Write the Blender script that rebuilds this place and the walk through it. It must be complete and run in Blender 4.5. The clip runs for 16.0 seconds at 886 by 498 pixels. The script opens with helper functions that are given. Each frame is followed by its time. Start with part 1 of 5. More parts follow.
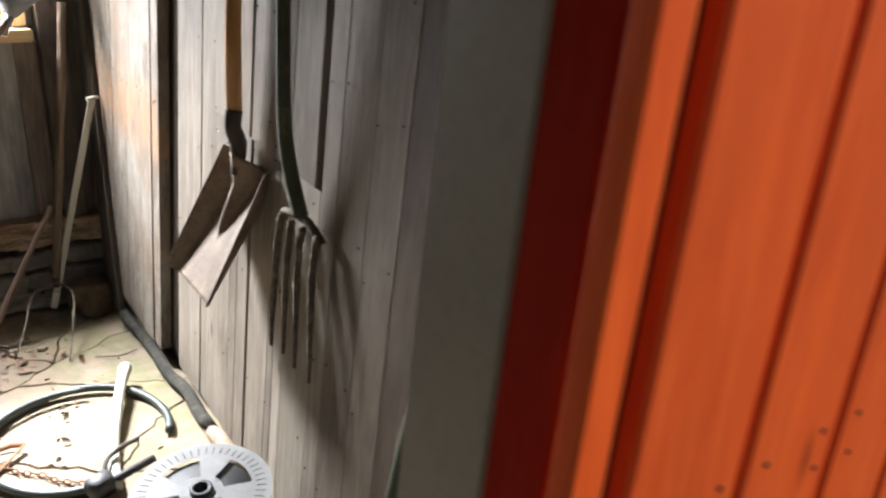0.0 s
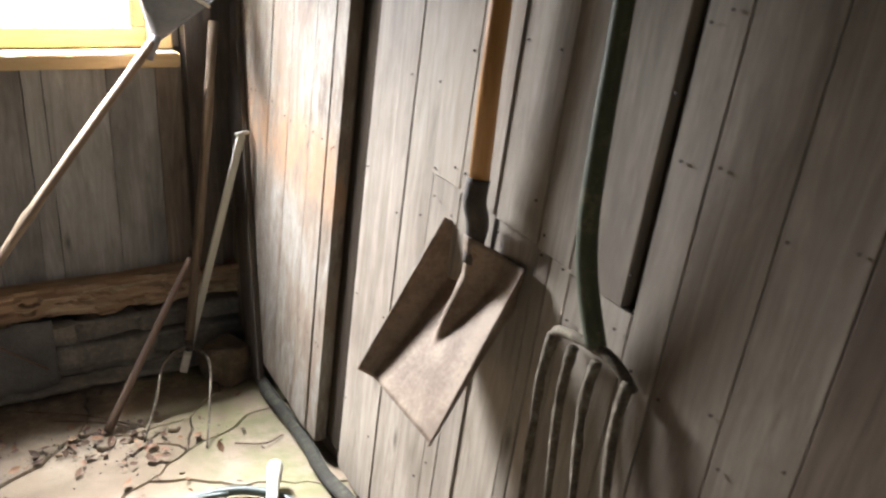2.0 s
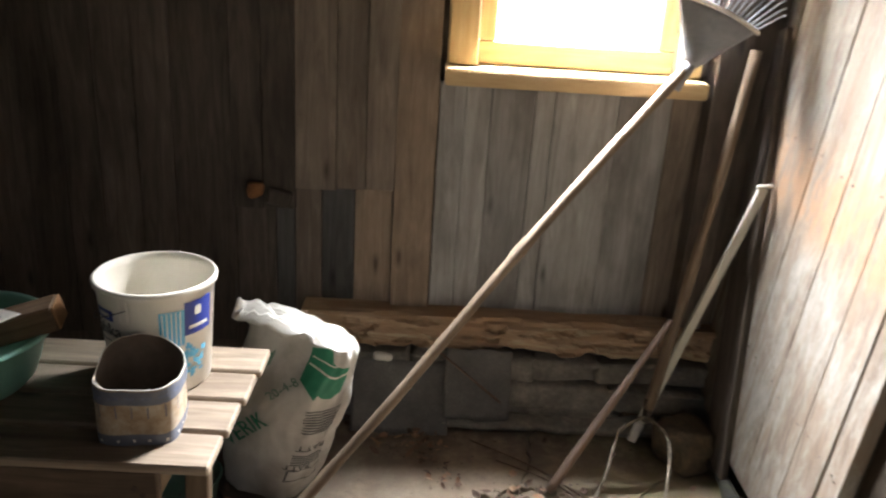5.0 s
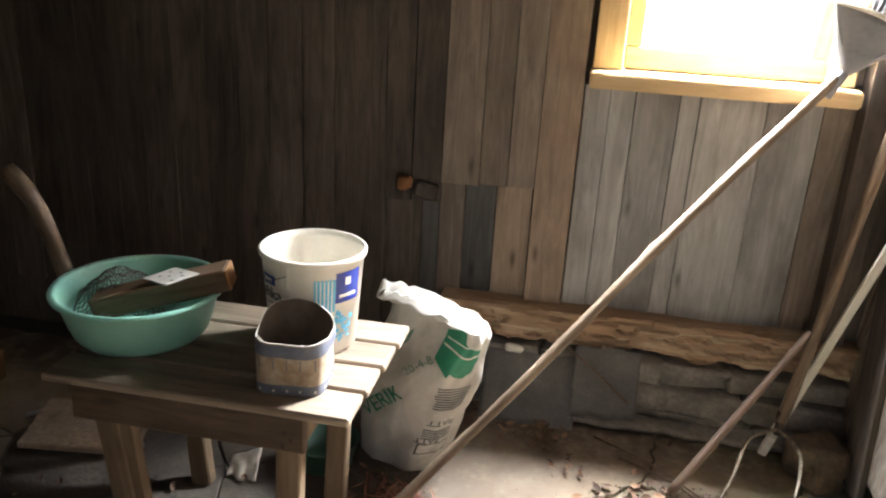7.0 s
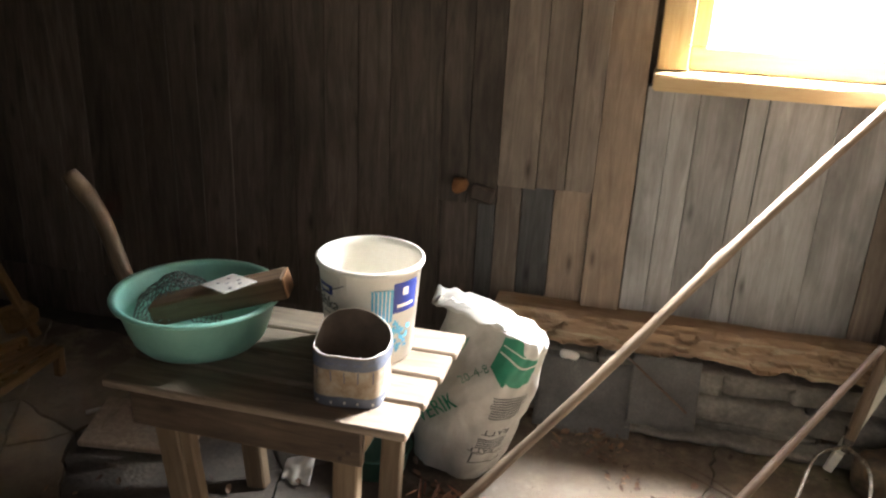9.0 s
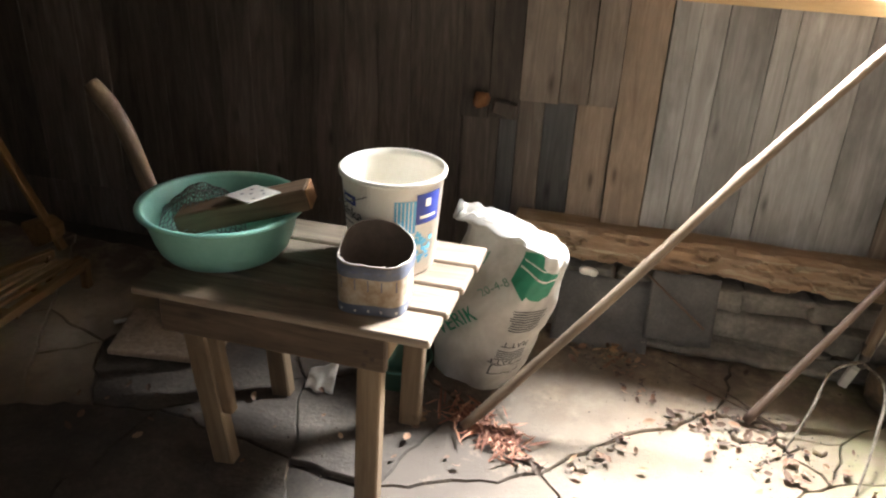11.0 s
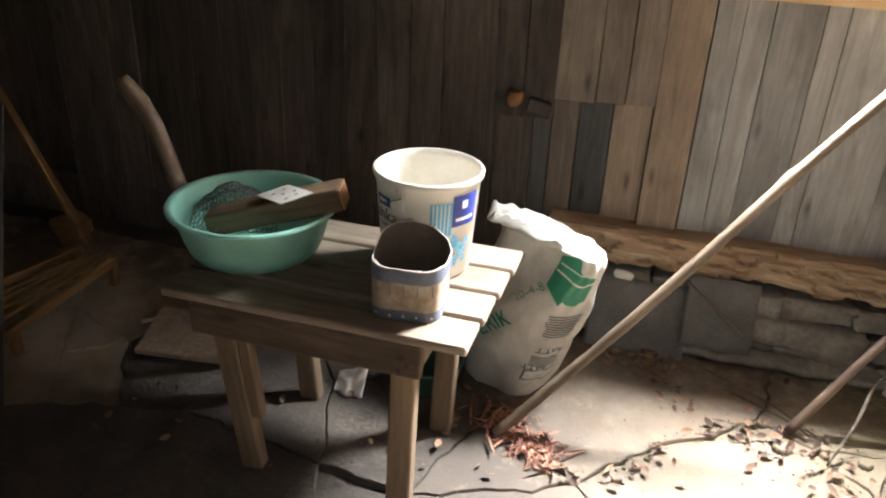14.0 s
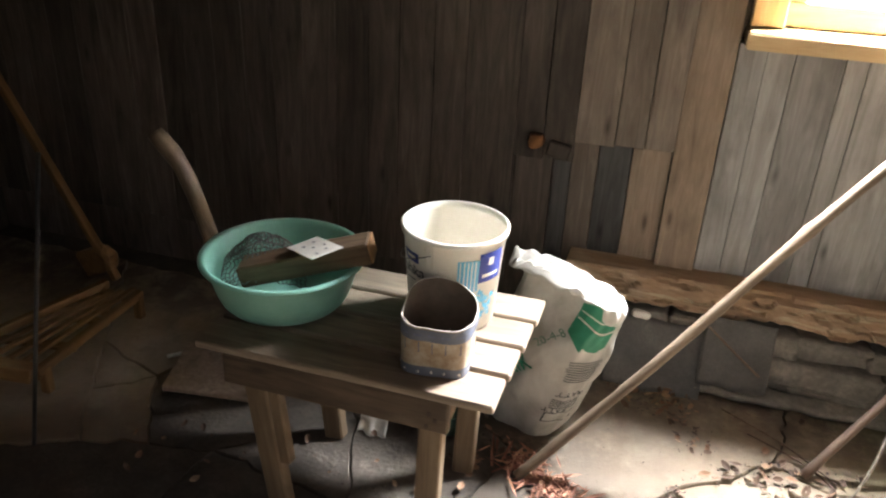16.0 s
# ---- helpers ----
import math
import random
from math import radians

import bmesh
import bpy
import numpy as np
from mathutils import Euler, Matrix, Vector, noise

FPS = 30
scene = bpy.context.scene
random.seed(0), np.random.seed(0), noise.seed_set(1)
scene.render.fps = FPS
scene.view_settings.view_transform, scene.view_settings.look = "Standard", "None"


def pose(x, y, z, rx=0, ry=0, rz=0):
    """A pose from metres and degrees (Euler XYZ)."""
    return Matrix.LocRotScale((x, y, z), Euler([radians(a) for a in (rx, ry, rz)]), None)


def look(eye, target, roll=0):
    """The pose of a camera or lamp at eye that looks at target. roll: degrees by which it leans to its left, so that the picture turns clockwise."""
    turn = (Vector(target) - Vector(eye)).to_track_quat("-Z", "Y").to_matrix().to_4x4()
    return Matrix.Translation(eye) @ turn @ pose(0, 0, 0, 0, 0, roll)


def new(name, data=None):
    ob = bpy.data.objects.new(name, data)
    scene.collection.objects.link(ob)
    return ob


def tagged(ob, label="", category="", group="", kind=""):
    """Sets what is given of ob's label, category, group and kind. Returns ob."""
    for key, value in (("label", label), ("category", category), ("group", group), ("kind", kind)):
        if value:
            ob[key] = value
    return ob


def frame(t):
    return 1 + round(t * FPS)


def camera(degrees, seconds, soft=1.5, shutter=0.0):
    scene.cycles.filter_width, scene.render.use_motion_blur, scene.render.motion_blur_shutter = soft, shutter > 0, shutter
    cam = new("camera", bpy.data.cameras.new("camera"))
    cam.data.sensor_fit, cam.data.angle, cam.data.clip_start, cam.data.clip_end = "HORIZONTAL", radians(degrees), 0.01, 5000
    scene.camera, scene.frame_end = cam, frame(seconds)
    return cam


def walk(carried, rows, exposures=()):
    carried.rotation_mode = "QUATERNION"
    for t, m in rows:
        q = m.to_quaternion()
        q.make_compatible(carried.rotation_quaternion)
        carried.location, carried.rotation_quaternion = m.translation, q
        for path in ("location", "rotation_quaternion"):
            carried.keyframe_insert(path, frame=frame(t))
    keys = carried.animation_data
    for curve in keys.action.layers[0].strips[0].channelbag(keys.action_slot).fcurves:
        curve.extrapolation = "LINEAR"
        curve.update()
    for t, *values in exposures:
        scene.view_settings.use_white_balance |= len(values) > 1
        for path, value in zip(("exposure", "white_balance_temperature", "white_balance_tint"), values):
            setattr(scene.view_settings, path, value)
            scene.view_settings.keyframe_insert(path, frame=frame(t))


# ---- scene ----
cam = camera(58.8, 16.0, soft=2.2, shutter=0.4)
PATH = [
    (0, (0.592, 2.061, 1.507), (1.71, 3.558, 0.794), 2.4),
    (0.5, (0.591, 2.338, 1.463), (1.67, 3.865, 0.753), 2.7),
    (1, (0.588, 2.605, 1.431), (1.635, 4.156, 0.726), 2.8),
    (1.5, (0.553, 2.715, 1.455), (1.571, 4.289, 0.76), 2.8),
    (2, (0.556, 2.804, 1.485), (1.529, 4.408, 0.793), 2.9),
    (2.5, (0.536, 2.943, 1.459), (1.414, 4.602, 0.768), 3.2),
    (3, (0.503, 3.061, 1.426), (1.209, 4.801, 0.737), 3.4),
    (3.5, (0.458, 3.11, 1.426), (0.982, 4.912, 0.736), 3.5),
    (4, (0.427, 3.157, 1.471), (0.775, 5.001, 0.779), 3.5),
    (4.5, (0.415, 3.206, 1.467), (0.604, 5.072, 0.773), 3.6),
    (5, (0.385, 3.287, 1.448), (0.423, 5.161, 0.751), 3.7),
    (5.2, (0.403, 3.317, 1.43), (0.364, 5.193, 0.738), 3.8),
    (7.5, (0.412, 3.14, 1.423), (0.059, 4.988, 0.744), 3.1),
    (8, (0.407, 3.147, 1.418), (0.012, 4.987, 0.742), 3.0),
    (8.5, (0.392, 3.17, 1.473), (-0.024, 5.003, 0.789), 2.8),
    (9, (0.365, 3.205, 1.459), (-0.063, 5.024, 0.744), 2.7),
    (9.5, (0.359, 3.194, 1.438), (-0.064, 4.98, 0.644), 2.8),
    (10, (0.374, 3.185, 1.429), (-0.048, 4.941, 0.57), 2.7),
    (12.5, (0.317, 3.189, 1.432), (-0.157, 4.911, 0.534), 2.7),
    (13, (0.327, 3.235, 1.424), (-0.153, 4.956, 0.526), 2.7),
    (13.5, (0.305, 3.198, 1.406), (-0.179, 4.92, 0.511), 2.7),
    (14, (0.303, 3.226, 1.419), (-0.182, 4.945, 0.52), 2.6),
    (14.5, (0.311, 3.21, 1.477), (-0.176, 4.93, 0.58), 2.7),
    (15, (0.297, 3.207, 1.524), (-0.195, 4.922, 0.62), 2.7),
    (15.5, (0.298, 3.219, 1.532), (-0.196, 4.936, 0.633), 2.6),
    (16, (0.248, 3.227, 1.553), (-0.253, 4.941, 0.652), 2.7),
]
walk(cam, [(t, look(eye, target, roll)) for t, eye, target, roll in PATH],
     exposures=[(0.0, -0.40), (0.6, -0.20), (3.5, -0.35), (5.2, 0.0), (7.5, 0.75), (16.0, 0.78)])

# ---- light ----
world = bpy.data.worlds.new("sky")
scene.world = world
world.use_nodes = True
_nt = world.node_tree
_sky = _nt.nodes.new("ShaderNodeTexSky")
_sky.sky_type = "NISHITA"
_sky.sun_disc = False
_sky.sun_elevation = radians(46)
_sky.sun_rotation = radians(132)
_nt.links.new(_sky.outputs[0], _nt.nodes["Background"].inputs["Color"])
_nt.nodes["Background"].inputs["Strength"].default_value = 0.09

sun_data = bpy.data.lights.new("sun", "SUN")
sun_data.energy, sun_data.angle, sun_data.color = 4.6, radians(3), (1.0, 0.93, 0.84)
sun = new("sun", sun_data)
sun.matrix_world = look((4.2, -2.4, 5.4), (0.4, 1.0, 0.0))

window_light = bpy.data.lights.new("window_light", "AREA")
window_light.shape, window_light.size, window_light.size_y = "RECTANGLE", 0.58, 0.40
window_light.energy, window_light.color = 205.0, (0.955, 0.985, 1.05)
window_light.spread = radians(97)
new("window_light", window_light).matrix_world = look((0.79, 5.90, 1.76), (0.83, 5.25, 0.95))


# ---- mesh helpers ----
def part(name, bm, material, parent=None, label="", smooth=False, m=None):
    me = bpy.data.meshes.new(name)
    bm.normal_update()
    bm.to_mesh(me)
    bm.free()
    me.materials.append(material)
    if smooth:
        me.shade_smooth()
    ob = new(name, me)
    if parent is not None:
        ob.parent = parent
    if m is not None:
        ob.matrix_basis = m
    if label:
        ob["label"] = label
    return ob


def thing(name, label, category, group="", kind="", at=(0, 0, 0)):
    ob = new(name)
    ob.empty_display_size = 0.05
    ob.location = at
    return tagged(ob, label, category, group, kind)


def add_box(bm, size, m=None, bevel=0.003, seg=1):
    r = bmesh.ops.create_cube(bm, size=1.0, matrix=Matrix.Diagonal((*size, 1)))
    vs = r["verts"]
    if bevel > 0:
        es = list({e for v in vs for e in v.link_edges})
        g = bmesh.ops.bevel(bm, geom=es, offset=bevel, segments=seg, affect="EDGES")
        vs = list({v for f in g["faces"] for v in f.verts} | {v for v in vs if v.is_valid})
    if m is not None:
        bmesh.ops.transform(bm, matrix=m, verts=vs)
    return vs


def box(size, m=None, bevel=0.003, seg=1):
    bm = bmesh.new()
    add_box(bm, size, m, bevel, seg)
    return bm


def span_box(a, b, bevel=0.003, seg=1):
    a, b = Vector(a), Vector(b)
    return box(b - a, Matrix.Translation((a + b) / 2), bevel, seg)


def basis(d):
    """A turn whose z is d."""
    return Vector(d).to_track_quat("Z", "Y").to_matrix().to_4x4()


def add_tube(bm, pts, radii, n=10, jit=0.0, seed=0, caps=True, flat=1.0):
    rng = random.Random(seed)
    pts = [Vector(p) for p in pts]
    if not hasattr(radii, "__len__"):
        radii = [radii] * len(pts)
    rings, side = [], None
    for i, p in enumerate(pts):
        d = (pts[min(i + 1, len(pts) - 1)] - pts[max(i - 1, 0)]).normalized()
        if side is None:
            side = d.orthogonal().normalized()
        side = (side - d * side.dot(d)).normalized()
        up = d.cross(side)
        ring = []
        for k in range(n):
            a = 2 * math.pi * k / n
            r = radii[i] * (1 + jit * (rng.random() - 0.5))
            ring.append(bm.verts.new(p + side * (math.cos(a) * r) + up * (math.sin(a) * r * flat)))
        rings.append(ring)
    for a, b in zip(rings, rings[1:]):
        for k in range(n):
            bm.faces.new((a[k], a[(k + 1) % n], b[(k + 1) % n], b[k]))
    if caps:
        bm.faces.new(rings[0][::-1])
        bm.faces.new(rings[-1])
    return rings


def tube(pts, radii, n=10, jit=0.0, seed=0, caps=True, flat=1.0):
    bm = bmesh.new()
    add_tube(bm, pts, radii, n, jit, seed, caps, flat)
    return bm


def curve_points(keys, n):
    """n points along a smooth curve through the keys."""
    keys = [Vector(k) for k in keys]
    out = []
    for i in range(n):
        u = i / (n - 1) * (len(keys) - 1)
        k = min(int(u), len(keys) - 2)
        f = u - k
        p0, p1, p2, p3 = keys[max(k - 1, 0)], keys[k], keys[k + 1], keys[min(k + 2, len(keys) - 1)]
        out.append(0.5 * ((2 * p1) + (p2 - p0) * f + (2 * p0 - 5 * p1 + 4 * p2 - p3) * f * f + (3 * p1 - p0 - 3 * p2 + p3) * f ** 3))
    return out


def lathe(profile, n=48):
    """A body of revolution from (radius, height) pairs."""
    bm = bmesh.new()
    rings = []
    for r, z in profile:
        if r < 1e-5:
            rings.append([bm.verts.new((0, 0, z))])
        else:
            rings.append([bm.verts.new((r * math.cos(2 * math.pi * k / n), r * math.sin(2 * math.pi * k / n), z)) for k in range(n)])
    for a, b in zip(rings, rings[1:]):
        for k in range(n):
            q = [a[k % len(a)], a[(k + 1) % len(a)], b[(k + 1) % len(b)], b[k % len(b)]]
            q = list(dict.fromkeys(q))
            if len(q) > 2:
                bm.faces.new(q)
    bmesh.ops.recalc_face_normals(bm, faces=bm.faces)
    return bm


def sheet(fn, nu, nv, thick=0.0):
    """A grid over u, v in 0..1 mapped by fn."""
    bm = bmesh.new()
    g = [[bm.verts.new(fn(i / nu, j / nv)) for j in range(nv + 1)] for i in range(nu + 1)]
    for i in range(nu):
        for j in range(nv):
            bm.faces.new((g[i][j], g[i + 1][j], g[i + 1][j + 1], g[i][j + 1]))
    if thick:
        bmesh.ops.recalc_face_normals(bm, faces=bm.faces)
        bmesh.ops.solidify(bm, geom=bm.faces[:], thickness=thick)
    return bm


def lump(size, seed, rough=0.25, sub=2, square=0.55):
    """A broken stone of that size, standing on z = 0."""
    bm = bmesh.new()
    bmesh.ops.create_icosphere(bm, subdivisions=sub, radius=0.5)
    for v in bm.verts:
        c = v.co.copy()
        for k in range(3):
            c[k] = math.copysign(abs(c[k] * 2) ** square / 2, c[k])
        c *= 1 + rough * (noise.noise(c * 3 + Vector((seed * 7.3, seed, 0))) + 0.4 * noise.noise(c * 9 + Vector((seed, seed * 3.1, 0))))
        v.co = Vector((c.x * size[0], c.y * size[1], (c.z + 0.5) * size[2]))
    return bm


def lettering(text, size, extrude=0.0004):
    """A flat mesh of the words, from x = 0 on the base line, in x and y."""
    cu = bpy.data.curves.new("lettering", "FONT")
    cu.body, cu.size, cu.extrude, cu.resolution_u = text, size, extrude, 2
    ob = bpy.data.objects.new("lettering", cu)
    me = bpy.data.meshes.new_from_object(ob)
    bm = bmesh.new()
    bm.from_mesh(me)
    bpy.data.objects.remove(ob)
    bpy.data.curves.remove(cu)
    bpy.data.meshes.remove(me)
    return bm


# ---- materials ----
def material(name, rough=0.8, metal=0.0):
    m = bpy.data.materials.new(name)
    m.use_nodes = True
    nt = m.node_tree
    b = nt.nodes["Principled BSDF"]
    b.inputs["Roughness"].default_value = rough
    b.inputs["Metallic"].default_value = metal
    return m, nt, b


def node(nt, kind, **values):
    n = nt.nodes.new(kind)
    for k, v in values.items():
        n.inputs[k.replace("_", " ")].default_value = v
    return n


def ramp(nt, fac, stops):
    r = nt.nodes.new("ShaderNodeValToRGB")
    el = r.color_ramp.elements
    while len(el) < len(stops):
        el.new(0.5)
    for e, (p, c) in zip(el, stops):
        e.position, e.color = p, (*c, 1) if len(c) == 3 else c
    nt.links.new(fac, r.inputs[0])
    return r.outputs[0]


def mix(nt, fac, a, b, how="MIX"):
    n = nt.nodes.new("ShaderNodeMix")
    n.data_type, n.blend_type = "RGBA", how
    for sock, v in ((n.inputs[0], fac), (n.inputs[6], a), (n.inputs[7], b)):
        if hasattr(v, "links"):
            nt.links.new(v, sock)
        else:
            sock.default_value = v if not hasattr(v, "__len__") else (*v, 1)
    return n.outputs[2]


def bump(nt, b, height, strength, dist=0.004):
    n = node(nt, "ShaderNodeBump", Strength=strength, Distance=dist)
    nt.links.new(height, n.inputs["Height"])
    nt.links.new(n.outputs[0], b.inputs["Normal"])


def coords(nt, scale, shift=True):
    tc = nt.nodes.new("ShaderNodeTexCoord")
    mp = node(nt, "ShaderNodeMapping", Scale=scale)
    nt.links.new(tc.outputs["Object"], mp.inputs[0])
    if shift:
        oi = nt.nodes.new("ShaderNodeObjectInfo")
        mul = node(nt, "ShaderNodeMath")
        mul.operation = "MULTIPLY"
        mul.inputs[1].default_value = 37.0
        nt.links.new(oi.outputs["Random"], mul.inputs[0])
        nt.links.new(mul.outputs[0], mp.inputs["Location"])
    return mp.outputs[0]


def noise_tex(nt, vec, scale, detail=6.0, rough=0.6, dist=0.0):
    n = node(nt, "ShaderNodeTexNoise", Scale=scale, Detail=detail, Roughness=rough, Distortion=dist)
    nt.links.new(vec, n.inputs["Vector"])
    return n.outputs[0]


def wood(name, dark, light, stain=(0.03, 0.025, 0.02), stain_amount=0.4, rough=0.75, along="Z", spread=0.3, bump_strength=0.4, second=None, knots=True, scale=1.0, gloss=0.18):
    m, nt, b = material(name, rough)
    k = {"X": (0.09, 1, 1), "Y": (1, 0.09, 1), "Z": (1, 1, 0.09)}[along]
    vec = coords(nt, [c * scale for c in k])
    grain = noise_tex(nt, vec, 34, 9, 0.68, 1.1)
    fine = noise_tex(nt, vec, 190, 4, 0.6)
    col = ramp(nt, grain, [(0.3, dark), (0.52, [(a + c) / 2 for a, c in zip(dark, light)]), (0.7, light)])
    blot_vec = coords(nt, [0.35 + 0.65 * c if c < 1 else 1.0 for c in k])
    blot = noise_tex(nt, blot_vec, 5, 5, 0.65)
    if second is not None:
        m2 = ramp(nt, noise_tex(nt, blot_vec, 5.0, 9, 0.72, 0.5), [(0.50, (0, 0, 0)), (0.56, (0.75, 0.75, 0.75)), (0.66, (0.9, 0.9, 0.9))])
        col = mix(nt, m2, col, mix(nt, fine, second, [c * 0.6 for c in second]))
        flake = ramp(nt, noise_tex(nt, vec, 16, 10, 0.75, 0.4), [(0.55, (0, 0, 0)), (0.60, (0.8, 0.8, 0.8))])
        col = mix(nt, flake, col, [min(0.62, c * 1.1) for c in light])
    mask = ramp(nt, blot, [(0.42, (0, 0, 0)), (0.72, (stain_amount,) * 3)])
    col = mix(nt, mask, col, stain)
    if knots:
        vo = node(nt, "ShaderNodeTexVoronoi", Scale=9.0)
        nt.links.new(coords(nt, [0.3 if c < 1 else 1.0 for c in k]), vo.inputs["Vector"])
        kn = ramp(nt, vo.outputs["Distance"], [(0.03, (0.85, 0.85, 0.85)), (0.075, (0.40, 0.40, 0.40)), (0.13, (0, 0, 0))])
        col = mix(nt, kn, col, [c * 0.35 for c in dark])
    oi = nt.nodes.new("ShaderNodeObjectInfo")
    var = node(nt, "ShaderNodeMapRange")
    var.inputs["To Min"].default_value, var.inputs["To Max"].default_value = 1 - spread, 1 + spread
    nt.links.new(oi.outputs["Random"], var.inputs[0])
    hs = node(nt, "ShaderNodeHueSaturation")
    nt.links.new(var.outputs[0], hs.inputs["Value"])
    nt.links.new(col, hs.inputs["Color"])
    nt.links.new(hs.outputs[0], b.inputs["Base Color"])
    h = mix(nt, 0.4, grain, fine)
    bump(nt, b, h, bump_strength, 0.003)
    b.inputs["Specular IOR Level"].default_value = gloss
    return m


def mottled(name, stops, scale=8.0, rough=0.8, metal=0.0, bump_strength=0.3, fine=60.0, island=False, dist=0.003, spec=None):
    """A surface of two scales of spots over a ramp of colours."""
    m, nt, b = material(name, rough, metal)
    vec = coords(nt, (1, 1, 1))
    big = noise_tex(nt, vec, scale, 8, 0.65, 0.2)
    small = noise_tex(nt, vec, fine, 5, 0.6)
    f = mix(nt, 0.3, big, small)
    if island:
        g = nt.nodes.new("ShaderNodeNewGeometry")
        f = mix(nt, 0.7, f, g.outputs["Random Per Island"])
    nt.links.new(ramp(nt, f, stops), b.inputs["Base Color"])
    bump(nt, b, mix(nt, 0.5, big, small), bump_strength, dist)
    if spec is not None:
        b.inputs["Specular IOR Level"].default_value = spec
    return m


def limewash():
    """Old planks with flaking limewash in upright streaks and a bared brown patch."""
    m, nt, b = material("limewashed_board", 0.8)
    streak = coords(nt, (1, 1, 0.14))
    spots = coords(nt, (1, 1, 0.35))
    grain = noise_tex(nt, streak, 38, 9, 0.7, 0.8)
    fine = noise_tex(nt, streak, 170, 5, 0.65)
    bare = ramp(nt, grain, [(0.32, (0.085, 0.065, 0.048)), (0.5, (0.155, 0.122, 0.092)), (0.68, (0.225, 0.182, 0.140))])
    wash = ramp(nt, fine, [(0.35, (0.165, 0.150, 0.127)), (0.65, (0.285, 0.265, 0.23))])
    cover = mix(nt, 0.62, noise_tex(nt, streak, 15, 10, 0.75, 0.5), noise_tex(nt, spots, 13, 10, 0.8))
    col = mix(nt, ramp(nt, cover, [(0.47, (0, 0, 0)), (0.53, (0.75,) * 3), (0.63, (0.95,) * 3)]), bare, wash)
    brown = ramp(nt, noise_tex(nt, spots, 7, 8, 0.7, 0.4), [(0.51, (0, 0, 0)), (0.60, (0.7,) * 3)])
    col = mix(nt, brown, col, (0.165, 0.122, 0.088))
    # the worn patch at hip height
    tc = nt.nodes.new("ShaderNodeTexCoord")
    sep = nt.nodes.new("ShaderNodeSeparateXYZ")
    nt.links.new(tc.outputs["Object"], sep.inputs[0])
    off = node(nt, "ShaderNodeMath")
    off.operation = "ADD"
    off.inputs[1].default_value = 0.34
    nt.links.new(sep.outputs["Z"], off.inputs[0])
    dist = node(nt, "ShaderNodeMath")
    dist.operation = "ABSOLUTE"
    nt.links.new(off.outputs[0], dist.inputs[0])
    band = node(nt, "ShaderNodeMapRange")
    band.inputs["From Min"].default_value, band.inputs["From Max"].default_value = 0.17, 0.06
    nt.links.new(dist.outputs[0], band.inputs[0])
    patch = node(nt, "ShaderNodeMath")
    patch.operation = "MULTIPLY"
    nt.links.new(band.outputs[0], patch.inputs[0])
    nt.links.new(ramp(nt, noise_tex(nt, spots, 13, 8, 0.75), [(0.44, (0, 0, 0)), (0.52, (0.85,) * 3)]), patch.inputs[1])
    col = mix(nt, patch.outputs[0], col, mix(nt, fine, (0.20, 0.105, 0.055), (0.29, 0.18, 0.105)))
    nt.links.new(col, b.inputs["Base Color"])
    bump(nt, b, mix(nt, 0.5, cover, fine), 0.7, 0.004)
    b.inputs["Specular IOR Level"].default_value = 0.15
    return m


GREY_BOARD = wood("weathered_grey_board", (0.215, 0.178, 0.138), (0.385, 0.335, 0.275), (0.09, 0.067, 0.05), 0.6, 0.75, spread=0.14)
LIME_BOARD = limewash()
# browner, darker copies of the grey board, with shade put into their colour
SHADED_BROWN_BOARD = wood("shaded_brown_board", (0.070, 0.050, 0.035), (0.15, 0.115, 0.085), (0.045, 0.03, 0.022), 0.85, 0.75, spread=0.18)
HALF_SHADED_BOARD = wood("half_shaded_brown_grey_board", (0.135, 0.108, 0.082), (0.26, 0.218, 0.172), (0.065, 0.047, 0.035), 0.7, 0.75, spread=0.12)
BATTEN_SHADOW = wood("dark_batten_and_shadow", (0.022, 0.017, 0.013), (0.055, 0.043, 0.033), (0.012, 0.010, 0.008), 0.5, 0.9, spread=0.1, gloss=0.0)
DARK_BOARD = wood("tarred_dark_board", (0.060, 0.049, 0.041), (0.150, 0.122, 0.100), (0.010, 0.008, 0.007), 0.5, 0.7, spread=0.25)
BLUE_BOARD = wood("blue_grey_board", (0.195, 0.188, 0.178), (0.36, 0.352, 0.338), (0.10, 0.092, 0.084), 0.8, 0.7, spread=0.22)
SLATE_BOARD = wood("dark_slate_board", (0.05, 0.049, 0.047), (0.115, 0.113, 0.108), (0.04, 0.036, 0.032), 0.6, 0.7, spread=0.12)
BROWN_BOARD = wood("brown_board", (0.22, 0.162, 0.115), (0.40, 0.31, 0.23), (0.07, 0.05, 0.036), 0.6, 0.7, spread=0.15)
BATTEN = wood("dark_brown_board", (0.12, 0.096, 0.076), (0.26, 0.212, 0.170), (0.03, 0.025, 0.02), 0.5, 0.7, spread=0.15)
SILL_LOG = wood("rotten_beam", (0.31, 0.21, 0.135), (0.66, 0.49, 0.33), (0.10, 0.07, 0.048), 0.5, 0.85, along="X", second=(0.50, 0.32, 0.19), bump_strength=0.9)
PINE = wood("yellow_pine", (0.45, 0.31, 0.15), (0.64, 0.49, 0.28), (0.34, 0.21, 0.09), 0.3, 0.45, along="X", spread=0.06, bump_strength=0.15)
PINE_UP = wood("yellow_pine_upright", (0.45, 0.31, 0.15), (0.64, 0.49, 0.28), (0.34, 0.21, 0.09), 0.3, 0.45, along="Z", spread=0.06, bump_strength=0.15)
